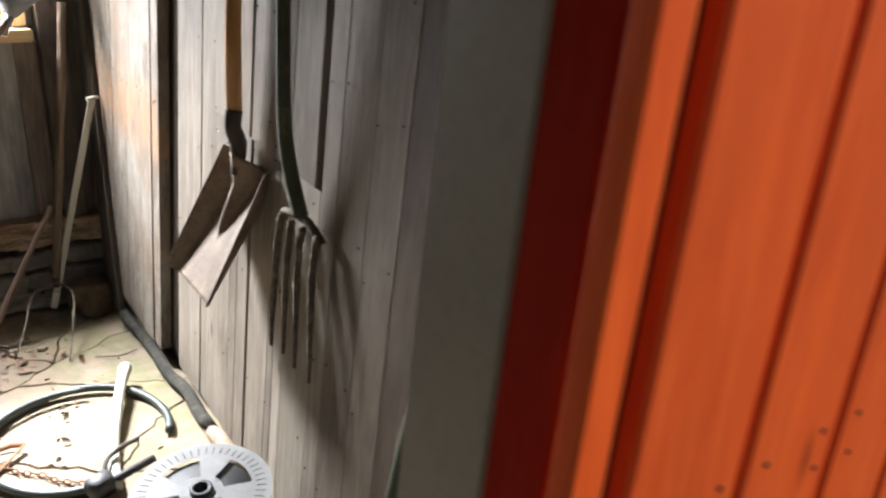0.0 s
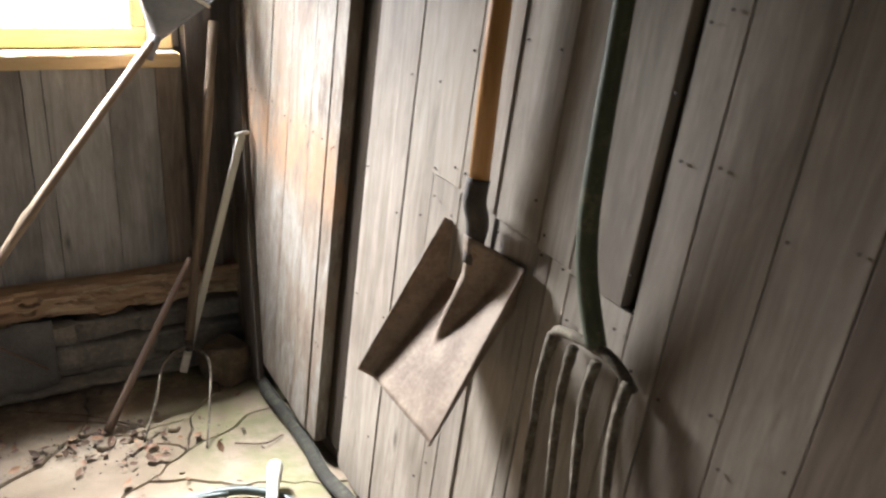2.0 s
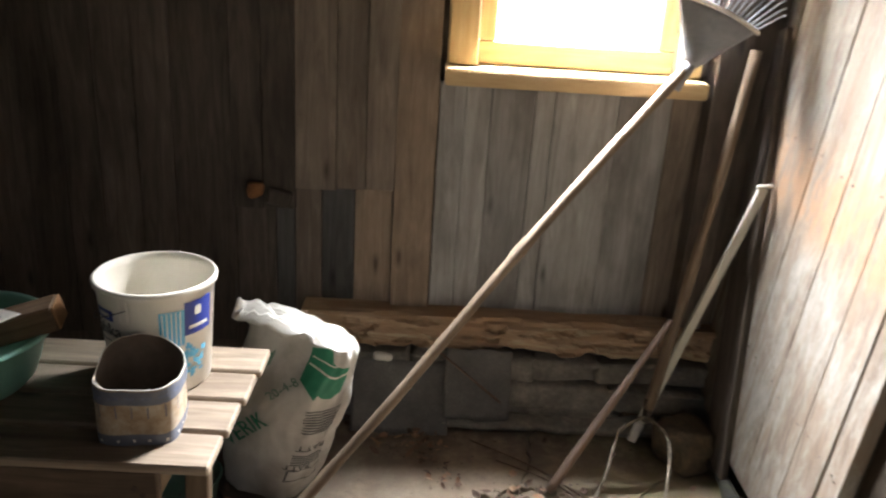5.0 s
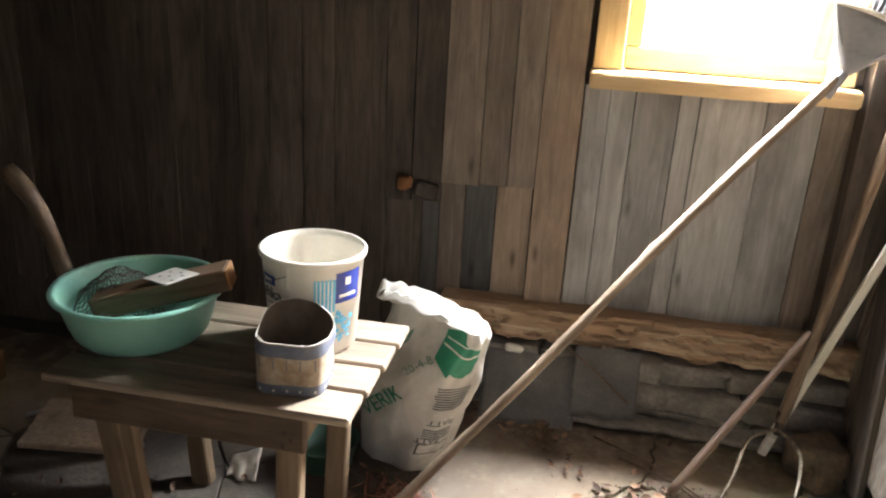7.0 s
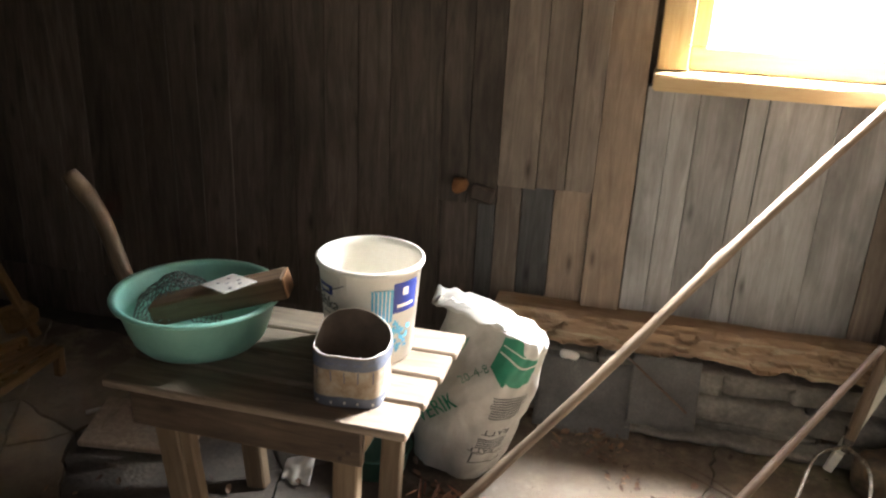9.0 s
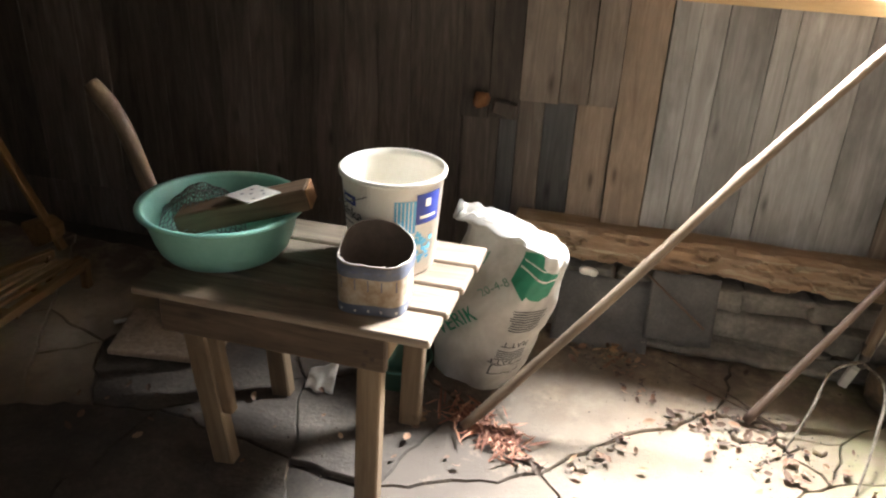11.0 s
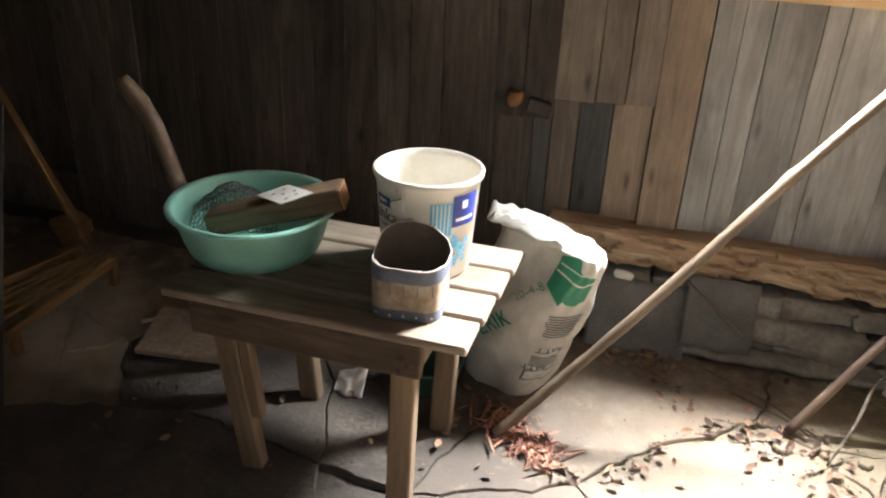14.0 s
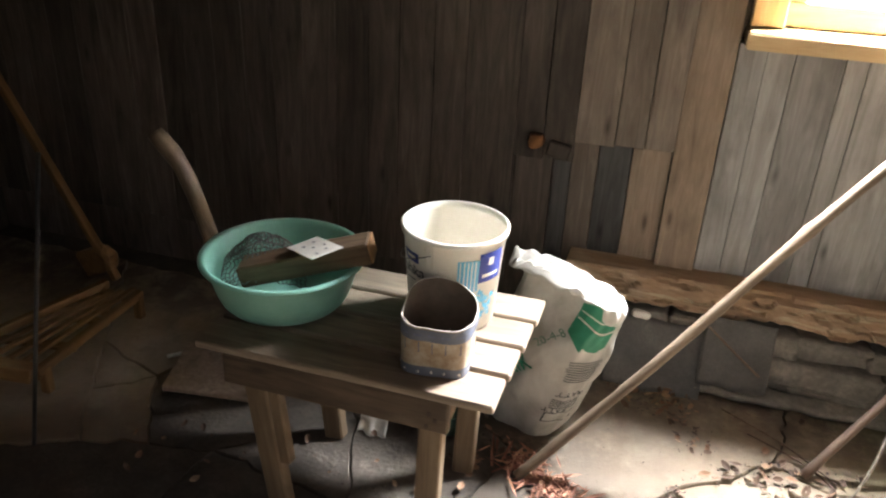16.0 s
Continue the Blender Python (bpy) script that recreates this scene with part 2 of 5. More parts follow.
STOOL_TOP = wood("stool_slat_wood", (0.15, 0.112, 0.078), (0.34, 0.275, 0.205), (0.09, 0.064, 0.045), 0.65, 0.6, along="X", spread=0.10, bump_strength=0.35)
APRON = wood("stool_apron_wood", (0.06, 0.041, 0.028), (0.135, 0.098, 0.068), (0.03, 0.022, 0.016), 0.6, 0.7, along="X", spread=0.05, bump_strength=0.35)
STOOL_LEG = wood("stool_leg_wood", (0.125, 0.086, 0.052), (0.235, 0.172, 0.110), (0.085, 0.058, 0.036), 0.5, 0.6, along="Z", spread=0.12, bump_strength=0.35)
POLE = wood("old_pole_wood", (0.075, 0.052, 0.034), (0.28, 0.212, 0.150), (0.055, 0.037, 0.024), 0.7, 0.5, along="Z", spread=0.05, knots=False)
BROWN_POLE = wood("brown_pole_wood", (0.10, 0.068, 0.05), (0.20, 0.14, 0.10), (0.05, 0.03, 0.025), 0.5, 0.6, along="Z", spread=0.05, knots=False)
ASH = wood("amber_handle", (0.36, 0.175, 0.06), (0.52, 0.29, 0.12), (0.24, 0.11, 0.04), 0.3, 0.4, along="Z", spread=0.03, bump_strength=0.15, knots=False)
PALE = wood("pale_bleached_wood", (0.42, 0.40, 0.33), (0.62, 0.60, 0.52), (0.28, 0.26, 0.20), 0.3, 0.6, along="Z", spread=0.03, knots=False)
ORANGE_WOOD = wood("orange_painted_board", (0.64, 0.075, 0.014), (0.86, 0.135, 0.026), (0.44, 0.07, 0.022), 0.45, 0.6, spread=0.06, bump_strength=0.25)
RED_WOOD = wood("dark_red_painted_trim", (0.27, 0.014, 0.005), (0.36, 0.022, 0.008), (0.16, 0.010, 0.004), 0.4, 0.9, spread=0.04, bump_strength=0.2, gloss=0.04)
JAMB_PAINT = mottled("grey_jamb_paint", [(0.3, (0.20, 0.168, 0.118)), (0.52, (0.27, 0.232, 0.168)), (0.66, (0.20, 0.150, 0.095)), (0.78, (0.12, 0.088, 0.055))], 3, 0.6, 0, 0.15)
CRATE_WOOD = wood("old_amber_slat", (0.12, 0.065, 0.025), (0.25, 0.145, 0.06), (0.05, 0.03, 0.015), 0.5, 0.6, along="Y", spread=0.2)
SAWN = mottled("orange_sawn_wood", [(0.3, (0.30, 0.14, 0.055)), (0.7, (0.45, 0.24, 0.11))], 30, 0.7, 0, 0.3)
EARTH = mottled("dark_earth", [(0.3, (0.02, 0.016, 0.012)), (0.6, (0.06, 0.048, 0.036)), (0.75, (0.11, 0.085, 0.06))], 12, 0.95, 0, 0.9, 90)
STONE = mottled("grey_foundation_stone", [(0.3, (0.08, 0.072, 0.06)), (0.5, (0.17, 0.155, 0.13)), (0.7, (0.33, 0.30, 0.25))], 9, 0.9, 0, 1.0, 60)
TAR_PAPER = mottled("tar_paper", [(0.3, (0.045, 0.042, 0.039)), (0.55, (0.10, 0.094, 0.085)), (0.72, (0.17, 0.155, 0.135))], 6, 0.75, 0, 0.35, 120)
STEEL = mottled("rusty_dirty_steel", [(0.30, (0.065, 0.042, 0.027)), (0.46, (0.155, 0.107, 0.070)), (0.60, (0.235, 0.175, 0.122)), (0.70, (0.15, 0.08, 0.043))], 11, 0.78, 0.0, 0.35, 110)
DARK_STEEL = mottled("blackened_steel", [(0.3, (0.026, 0.020, 0.015)), (0.6, (0.058, 0.045, 0.034)), (0.8, (0.12, 0.08, 0.052))], 14, 0.8, 0.0, 0.3, 120)
MUD_STEEL = mottled("muddy_tine_steel", [(0.35, (0.055, 0.045, 0.034)), (0.52, (0.125, 0.105, 0.078)), (0.68, (0.27, 0.235, 0.18))], 34, 0.9, 0.0, 1.0, 170, spec=0.12)
GREEN_PAINT = mottled("dark_green_handle_paint", [(0.3, (0.028, 0.034, 0.018)), (0.52, (0.052, 0.060, 0.030)), (0.66, (0.13, 0.115, 0.068))], 16, 0.75, 0, 0.15, 130)
RED_PLASTIC = mottled("red_grip_plastic", [(0.3, (0.36, 0.028, 0.03)), (0.7, (0.47, 0.05, 0.05))], 12, 0.32, 0, 0.08, 140)
RAKE_PLASTIC = mottled("grey_white_rake_plastic", [(0.3, (0.16, 0.165, 0.18)), (0.7, (0.28, 0.285, 0.30))], 12, 0.5, 0, 0.1)
WHITE_PLASTIC = mottled("cream_white_bucket_plastic", [(0.3, (0.70, 0.65, 0.55)), (0.6, (0.79, 0.75, 0.66))], 5, 0.38, 0, 0.05, 90)
TEAL_PLASTIC = mottled("mint_green_basin_plastic", [(0.3, (0.25, 0.54, 0.43)), (0.55, (0.31, 0.62, 0.50)), (0.75, (0.40, 0.64, 0.53))], 5, 0.36, 0, 0.06, 90)
DULL_GREEN = mottled("dull_green_tub_plastic", [(0.3, (0.03, 0.09, 0.065)), (0.7, (0.07, 0.16, 0.12))], 8, 0.5, 0, 0.1)
BLUE_INK = mottled("dark_blue_print", [(0.3, (0.015, 0.03, 0.20)), (0.7, (0.03, 0.05, 0.28))], 20, 0.4, 0, 0.0)
CYAN_INK = mottled("cyan_print", [(0.3, (0.09, 0.37, 0.56)), (0.7, (0.15, 0.46, 0.64))], 20, 0.4, 0, 0.0)
BLACK_INK = mottled("worn_black_print", [(0.3, (0.03, 0.03, 0.032)), (0.7, (0.10, 0.10, 0.10))], 40, 0.6, 0, 0.0)
GREEN_INK = mottled("green_print", [(0.3, (0.01, 0.16, 0.085)), (0.7, (0.025, 0.24, 0.13))], 20, 0.5, 0, 0.0)
FADED_GREEN = mottled("faded_green_print", [(0.35, (0.06, 0.17, 0.11)), (0.55, (0.16, 0.26, 0.19)), (0.7, (0.36, 0.38, 0.31))], 40, 0.6, 0, 0.0)
CARTON_PAPER = mottled("stained_carton_paper", [(0.3, (0.20, 0.125, 0.07)), (0.46, (0.32, 0.235, 0.15)), (0.64, (0.45, 0.385, 0.295))], 22, 0.75, 0, 0.2, 80)
CARTON_BAND = mottled("grey_blue_carton_band", [(0.3, (0.085, 0.095, 0.125)), (0.6, (0.14, 0.15, 0.182)), (0.75, (0.21, 0.205, 0.195))], 16, 0.7, 0, 0.1)
FADED_BLUE = mottled("faded_blue_print", [(0.3, (0.07, 0.085, 0.14)), (0.7, (0.17, 0.19, 0.25))], 30, 0.7, 0, 0.0)
CARTON_INSIDE = mottled("brown_carton_inside", [(0.3, (0.05, 0.035, 0.026)), (0.7, (0.12, 0.09, 0.065))], 8, 0.9, 0, 0.3)
PAPER = mottled("soiled_white_paper", [(0.3, (0.55, 0.50, 0.42)), (0.6, (0.74, 0.70, 0.62))], 14, 0.8, 0, 0.15)
RUBBER = mottled("dark_green_hose_rubber", [(0.3, (0.025, 0.035, 0.03)), (0.7, (0.055, 0.07, 0.06))], 12, 0.5, 0, 0.15)
BLACK_RUBBER = mottled("black_rubber", [(0.3, (0.012, 0.012, 0.012)), (0.7, (0.03, 0.03, 0.03))], 12, 0.55, 0, 0.2)
RUST = mottled("orange_rust", [(0.3, (0.11, 0.045, 0.018)), (0.6, (0.27, 0.12, 0.045)), (0.8, (0.38, 0.20, 0.09))], 18, 0.85, 0.1, 0.5, 120)
REEL_PLASTIC = mottled("light_grey_reel_plastic", [(0.3, (0.24, 0.24, 0.23)), (0.6, (0.34, 0.34, 0.33)), (0.75, (0.28, 0.25, 0.20))], 8, 0.5, 0, 0.1)
LEAF = mottled("dry_brown_leaf", [(0.15, (0.045, 0.028, 0.018)), (0.45, (0.13, 0.075, 0.045)), (0.65, (0.24, 0.13, 0.075)), (0.85, (0.33, 0.22, 0.13))], 6, 0.8, 0, 0.3, 60, island=True)
SHAVING = mottled("red_brown_bark_shaving", [(0.15, (0.13, 0.055, 0.035)), (0.5, (0.27, 0.12, 0.075)), (0.85, (0.42, 0.22, 0.14))], 6, 0.85, 0, 0.3, 60, island=True)
CRUMB = mottled("soil_crumbs", [(0.15, (0.03, 0.022, 0.017)), (0.6, (0.085, 0.064, 0.047)), (0.85, (0.17, 0.14, 0.105))], 6, 0.95, 0, 0.3, 60, island=True)
BARK = mottled("mossy_bark", [(0.3, (0.03, 0.026, 0.018)), (0.5, (0.09, 0.065, 0.04)), (0.65, (0.16, 0.105, 0.055)), (0.75, (0.10, 0.11, 0.04))], 14, 0.95, 0, 1.0, 60, dist=0.01)
MOSS_LOG = mottled("mossy_foot_log", [(0.3, (0.012, 0.011, 0.008)), (0.5, (0.028, 0.025, 0.018)), (0.65, (0.06, 0.058, 0.036)), (0.78, (0.10, 0.075, 0.045))], 16, 0.95, 0, 0.9, 60, dist=0.008)
NAIL = mottled("dark_nail_head", [(0.3, (0.03, 0.02, 0.015)), (0.7, (0.07, 0.045, 0.03))], 40, 0.7, 0.3, 0.2)
GRASS_GROUND = mottled("short_grass_ground", [(0.3, (0.05, 0.07, 0.02)), (0.6, (0.09, 0.12, 0.04)), (0.8, (0.16, 0.13, 0.08))], 3, 0.95, 0, 0.8, 30)


def concrete():
    m, nt, b = material("worn_cracked_concrete", 0.88)
    vec = coords(nt, (1, 1, 1), False)
    big = noise_tex(nt, vec, 2.6, 8, 0.65, 0.4)
    mid = noise_tex(nt, vec, 14, 6, 0.7)
    fine = noise_tex(nt, vec, 130, 5, 0.65)
    col = ramp(nt, big, [(0.30, (0.15, 0.108, 0.072)), (0.5, (0.235, 0.182, 0.126)), (0.68, (0.295, 0.242, 0.176))])
    col = mix(nt, ramp(nt, mid, [(0.50, (0, 0, 0)), (0.70, (0.75,) * 3)]), col, (0.15, 0.115, 0.08))
    col = mix(nt, ramp(nt, fine, [(0.6, (0, 0, 0)), (0.75, (0.5,) * 3)]), col, (0.12, 0.10, 0.08))
    stain = ramp(nt, noise_tex(nt, vec, 4.2, 7, 0.62, 0.8), [(0.46, (0, 0, 0)), (0.66, (0.8,) * 3)])
    col = mix(nt, stain, col, (0.20, 0.145, 0.095))
    # trodden soil along the north wall's foot, widened to paint in shade there
    far = nt.nodes.new("ShaderNodeSeparateXYZ")
    nt.links.new(vec, far.inputs[0])
    edge = node(nt, "ShaderNodeMapRange")
    edge.inputs["From Min"].default_value, edge.inputs["From Max"].default_value = 5.10, 5.48
    nt.links.new(far.outputs["Y"], edge.inputs[0])
    soil = node(nt, "ShaderNodeMath")
    soil.operation = "MULTIPLY"
    nt.links.new(edge.outputs[0], soil.inputs[0])
    nt.links.new(ramp(nt, noise_tex(nt, vec, 9, 7, 0.7), [(0.38, (0, 0, 0)), (0.56, (0.9,) * 3)]), soil.inputs[1])
    col = mix(nt, soil.outputs[0], col, (0.075, 0.055, 0.04))
    # black soil round the stool's feet, with the stool's shade painted into it
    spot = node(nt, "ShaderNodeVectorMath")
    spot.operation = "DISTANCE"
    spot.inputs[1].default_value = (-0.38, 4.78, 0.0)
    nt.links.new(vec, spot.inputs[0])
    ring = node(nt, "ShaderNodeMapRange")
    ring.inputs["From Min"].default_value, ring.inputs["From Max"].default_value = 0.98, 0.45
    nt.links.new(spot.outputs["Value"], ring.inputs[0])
    soil_shade = node(nt, "ShaderNodeMath")
    soil_shade.operation = "MULTIPLY"
    nt.links.new(ring.outputs[0], soil_shade.inputs[0])
    nt.links.new(ramp(nt, noise_tex(nt, vec, 6, 8, 0.7), [(0.28, (0, 0, 0)), (0.46, (0.94,) * 3)]), soil_shade.inputs[1])
    col = mix(nt, soil_shade.outputs[0], col, (0.055, 0.042, 0.031))
    # moss along the foot of the east wall
    sep = nt.nodes.new("ShaderNodeSeparateXYZ")
    nt.links.new(vec, sep.inputs[0])
    near = node(nt, "ShaderNodeMapRange")
    near.inputs["From Min"].default_value, near.inputs["From Max"].default_value = 0.80, 1.12
    nt.links.new(sep.outputs["X"], near.inputs[0])
    mul = node(nt, "ShaderNodeMath")
    mul.operation = "MULTIPLY"
    nt.links.new(near.outputs[0], mul.inputs[0])
    nt.links.new(ramp(nt, noise_tex(nt, vec, 7, 7, 0.7), [(0.40, (0, 0, 0)), (0.60, (0.5,) * 3)]), mul.inputs[1])
    col = mix(nt, mul.outputs[0], col, (0.15, 0.165, 0.055))
    nt.links.new(col, b.inputs["Base Color"])
    bump(nt, b, mix(nt, 0.35, mix(nt, 0.4, big, mid), fine), 0.6, 0.006)
    return m


def bag_film():
    m, nt, b = material("milky_fertiliser_bag_film", 0.42)
    vec = coords(nt, (1, 1, 1))
    big = noise_tex(nt, vec, 6, 7, 0.6, 0.5)
    small = noise_tex(nt, vec, 45, 4, 0.6)
    col = ramp(nt, big, [(0.32, (0.34, 0.315, 0.26)), (0.5, (0.50, 0.475, 0.42)), (0.68, (0.64, 0.62, 0.56))])
    nt.links.new(col, b.inputs["Base Color"])
    bump(nt, b, mix(nt, 0.4, big, small), 0.35, 0.006)
    return m


def glass():
    m, nt, b = material("window_glass", 0.05)
    b.inputs["Transmission Weight"].default_value = 1.0
    b.inputs["Base Color"].default_value = (0.97, 0.98, 0.98, 1)
    return m


DARK_CONCRETE = mottled("dark_mottled_concrete", [(0.3, (0.030, 0.024, 0.018)), (0.5, (0.065, 0.052, 0.040)), (0.68, (0.12, 0.098, 0.075))], 5, 0.95, 0, 0.8, 70, dist=0.008)
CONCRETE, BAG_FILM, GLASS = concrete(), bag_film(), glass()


def glow(name, colour, strength):
    m = bpy.data.materials.new(name)
    m.use_nodes = True
    nt = m.node_tree
    nt.nodes.clear()
    e, o = node(nt, "ShaderNodeEmission", Color=(*colour, 1), Strength=strength), nt.nodes.new("ShaderNodeOutputMaterial")
    nt.links.new(e.outputs[0], o.inputs[0])
    return m


# ---- structure ----
backdrop = part("backdrop", span_box((-1.5, 8.0, -0.05), (3.2, 8.02, 3.4), 0), glow("bright_overcast_sky", (1.0, 0.99, 0.97), 3.5))
tagged(backdrop, "bright white sky beyond the window", "sky", kind="structure")

ground = part("ground", sheet(lambda u, v: ((u - 0.5) * 400, (v - 0.5) * 400, -0.06), 8, 8), GRASS_GROUND)
tagged(ground, "short worn grass ground round the shed", "ground", kind="structure")

subfloor = part("earth_floor", span_box((-2.55, 2.36, -0.30), (1.48, 5.95, -0.022), 0), EARTH)
tagged(subfloor, "dark trodden earth under the broken concrete", "floor", kind="structure")


def shell(name, a, b, material, label):
    ob = part(name, span_box(a, b, 0), material)
    return tagged(ob, label, "wall", kind="structure")


# the east wall leans outwards and towards the door
wall_east = shell("wall_east", (1.375, 2.55, -0.1), (1.47, 5.80, 2.42), DARK_BOARD, "leaning board wall of pale weathered upright planks")
wall_east.matrix_basis = Matrix.Translation((1.33, 4.3, 0)) @ pose(0, 0, 0, 3.9, 3.2, 0) @ Matrix.Translation((-1.33, -4.3, 0))
wall_west = shell("wall_west", (-2.62, 2.45, -0.1), (-2.51, 5.84, 2.40), DARK_BOARD, "dark board wall in deep shade")

# north wall, open for the window
WX0, WX1, WZ0, WZ1 = 0.49, 1.10, 1.14, 1.92
wall_north = thing("wall_north", "dark tarred board wall with a window and a rotten bottom beam", "wall", kind="structure")
for a, b in (((-2.51, 5.72, -0.1), (WX0, 5.84, 2.40)), ((WX1, 5.72, -0.1), (1.62, 5.84, 2.40)), ((WX0, 5.72, -0.1), (WX1, 5.84, WZ0)), ((WX0, 5.72, WZ1), (WX1, 5.84, 2.40))):
    part("wall_core", span_box(a, b, 0), DARK_BOARD, wall_north)

# south wall with the doorway
DX0, DX1, DZ = 0.24, 0.98, 2.05
wall_south = thing("wall_south", "entrance wall clad outside in orange painted boards", "wall", kind="structure")
for a, b in (((-2.62, 2.475, -0.1), (DX0 - 0.02, 2.575, 2.40)), ((DX1 + 0.025, 2.475, -0.1), (2.6, 2.575, 2.40)), ((DX0 - 0.02, 2.475, DZ + 0.02), (DX1 + 0.025, 2.575, 2.40))):
    part("wall_core", span_box(a, b, 0), DARK_BOARD, wall_south)

ceiling_bm = span_box((-2.7, 1.95, 2.402), (2.9, 6.0, 2.46), 0)
for k in range(22):
    add_box(ceiling_bm, (0.165, 3.1, 0.018), Matrix.Translation((-2.42 + 0.175 * k, 4.14, 2.392)), 0.003)
tagged(part("ceiling", ceiling_bm, DARK_BOARD), "dark board ceiling under the roof", "ceiling", kind="structure")

# door frame
door_1 = thing("door_1", "open doorway with grey painted jambs and dark red trim", "doorway", kind="structure")
part("jamb", span_box((DX1, 2.472, -0.05), (DX1 + 0.022, 2.592, DZ), 0.004), JAMB_PAINT, door_1)
part("jamb", span_box((DX0 - 0.02, 2.472, -0.05), (DX0, 2.592, DZ), 0.004), JAMB_PAINT, door_1)
part("head", span_box((DX0 - 0.02, 2.472, DZ), (DX1 + 0.022, 2.592, DZ + 0.02), 0.004), JAMB_PAINT, door_1)
part("threshold", span_box((DX0, 2.42, -0.05), (DX1, 2.60, 0.02), 0.006), GREY_BOARD, door_1)
part("trim", span_box((DX1 - 0.002, 2.402, -0.03), (DX1 + 0.045, 2.4705, DZ + 0.08), 0.004), RED_WOOD, door_1, "dark red trim post")
part("trim", span_box((DX0 - 0.045, 2.402, -0.03), (DX0 + 0.002, 2.4705, DZ + 0.08), 0.004), RED_WOOD, door_1, "dark red trim post")
part("trim", span_box((DX0 + 0.003, 2.402, DZ), (DX1 - 0.003, 2.4705, DZ + 0.08), 0.004), RED_WOOD, door_1, "dark red head trim")


def board(parent, lo, hi, mat, seed, bevel=0.003, tilt=0.0, name="board"):
    """An upright plank as its own piece; it hangs true but for a small tilt."""
    rng = random.Random(seed)
    lo, hi = Vector(lo), Vector(hi)
    c = (lo + hi) / 2
    ob = part(name, box(hi - lo, None, bevel), mat, parent)
    ob.matrix_basis = Matrix.Translation(c) @ pose(0, 0, 0, (rng.random() - 0.5) * tilt, (rng.random() - 0.5) * tilt, 0)
    return ob


# outside cladding of the south wall
xs = [0.962, 1.032, 1.203, 1.372, 1.53, 1.70, 1.87, 2.04, 2.21, 2.38, 2.55, 2.72]
for k, (a, b) in enumerate(zip(xs, xs[1:])):
    board(wall_south, (a + 0.006, 2.370, -0.03), (b - (0.024 if k == 0 else 0.008), 2.394, 2.44), ORANGE_WOOD, k, 0.004)
part("wall_core", span_box((DX1 + 0.05, 2.396, -0.03), (2.8, 2.473, 2.40), 0), DARK_BOARD, wall_south)
part("wall_core", span_box((-2.62, 2.396, -0.03), (DX0 - 0.05, 2.473, 2.40), 0), DARK_BOARD, wall_south)
clad_nails = bmesh.new()
rng = random.Random(9)
for a, b in zip(xs[1:-1], xs[2:]):
    for z in (0.25, 1.02, 1.07, 1.62, 2.2):
        for x in (a + 0.035, b - 0.035):
            p = Vector((x + 0.006 * rng.random(), 2.3705, z + 0.012 * rng.random()))
            add_tube(clad_nails, [p, p + Vector((0, -0.0018, 0))], 0.0038, 7)
tagged(part("nail_heads", clad_nails, NAIL, wall_south), kind="stuff")
x = DX0 - 0.01
while x > -2.5:
    board(wall_south, (x - 0.165, 2.370, -0.03), (x - 0.006, 2.394, 2.44), ORANGE_WOOD, int(x * 50), 0.004)
    x -= 0.17
# inside of the south wall
for a, b in ((DX1 + 0.026, 1.12), (1.124, 1.25), (1.254, 1.36)):
    board(wall_south, (a, 2.577, 0), (b, 2.593, 2.38), GREY_BOARD, int(a * 90))

# the doorway and its wall lean with the shed
for leaning_ob in list(door_1.children) + list(wall_south.children):
    lean = Matrix.Identity(4)
    lean[0][2], lean[0][3] = 0.085, -0.085 * 1.45
    at = leaning_ob.matrix_basis.copy()
    leaning_ob.data.transform(at.inverted() @ lean @ at)

# east wall boards, from the far corner towards the door
nails = bmesh.new()


def nail(x, y, z, axis):
    r = 0.0028
    d = Vector((-0.0025, 0, 0)) if axis == "x" else Vector((0, -0.0025, 0))
    add_tube(nails, [Vector((x, y, z)), Vector((x, y, z)) + d], r, 6)


rng = random.Random(4)
lime = [5.80, 5.66, 5.50, 5.335, 5.155, 4.975, 4.845, 4.768]
for k, (a, b) in enumerate(zip(lime, lime[1:])):
    off = 0.006 * rng.random()
    board(wall_east, (1.308 + off, b + 0.001, 0.03), (1.346 + off, a - 0.001, 2.39), LIME_BOARD, 20 + k, 0.002, 0.25)
    for z in (0.35, 0.95, 1.5):
        for y in (a - 0.03, b + 0.03):
            nail(1.308 + off, y, z + 0.02 * rng.random(), "x")
# recessed batten, widened and blackened to take in the lime panel's shadow
board(wall_east, (1.347, 4.652, 0.05), (1.362, 4.764, 2.39), BATTEN_SHADOW, 40, 0.004, name="batten")
grey = [4.648, 4.437, 4.315, 4.195, 4.065, 3.925, 3.830, 3.674, 3.600, 3.470, 3.345, 3.225, 3.09, 2.96, 2.83, 2.70, 2.60]
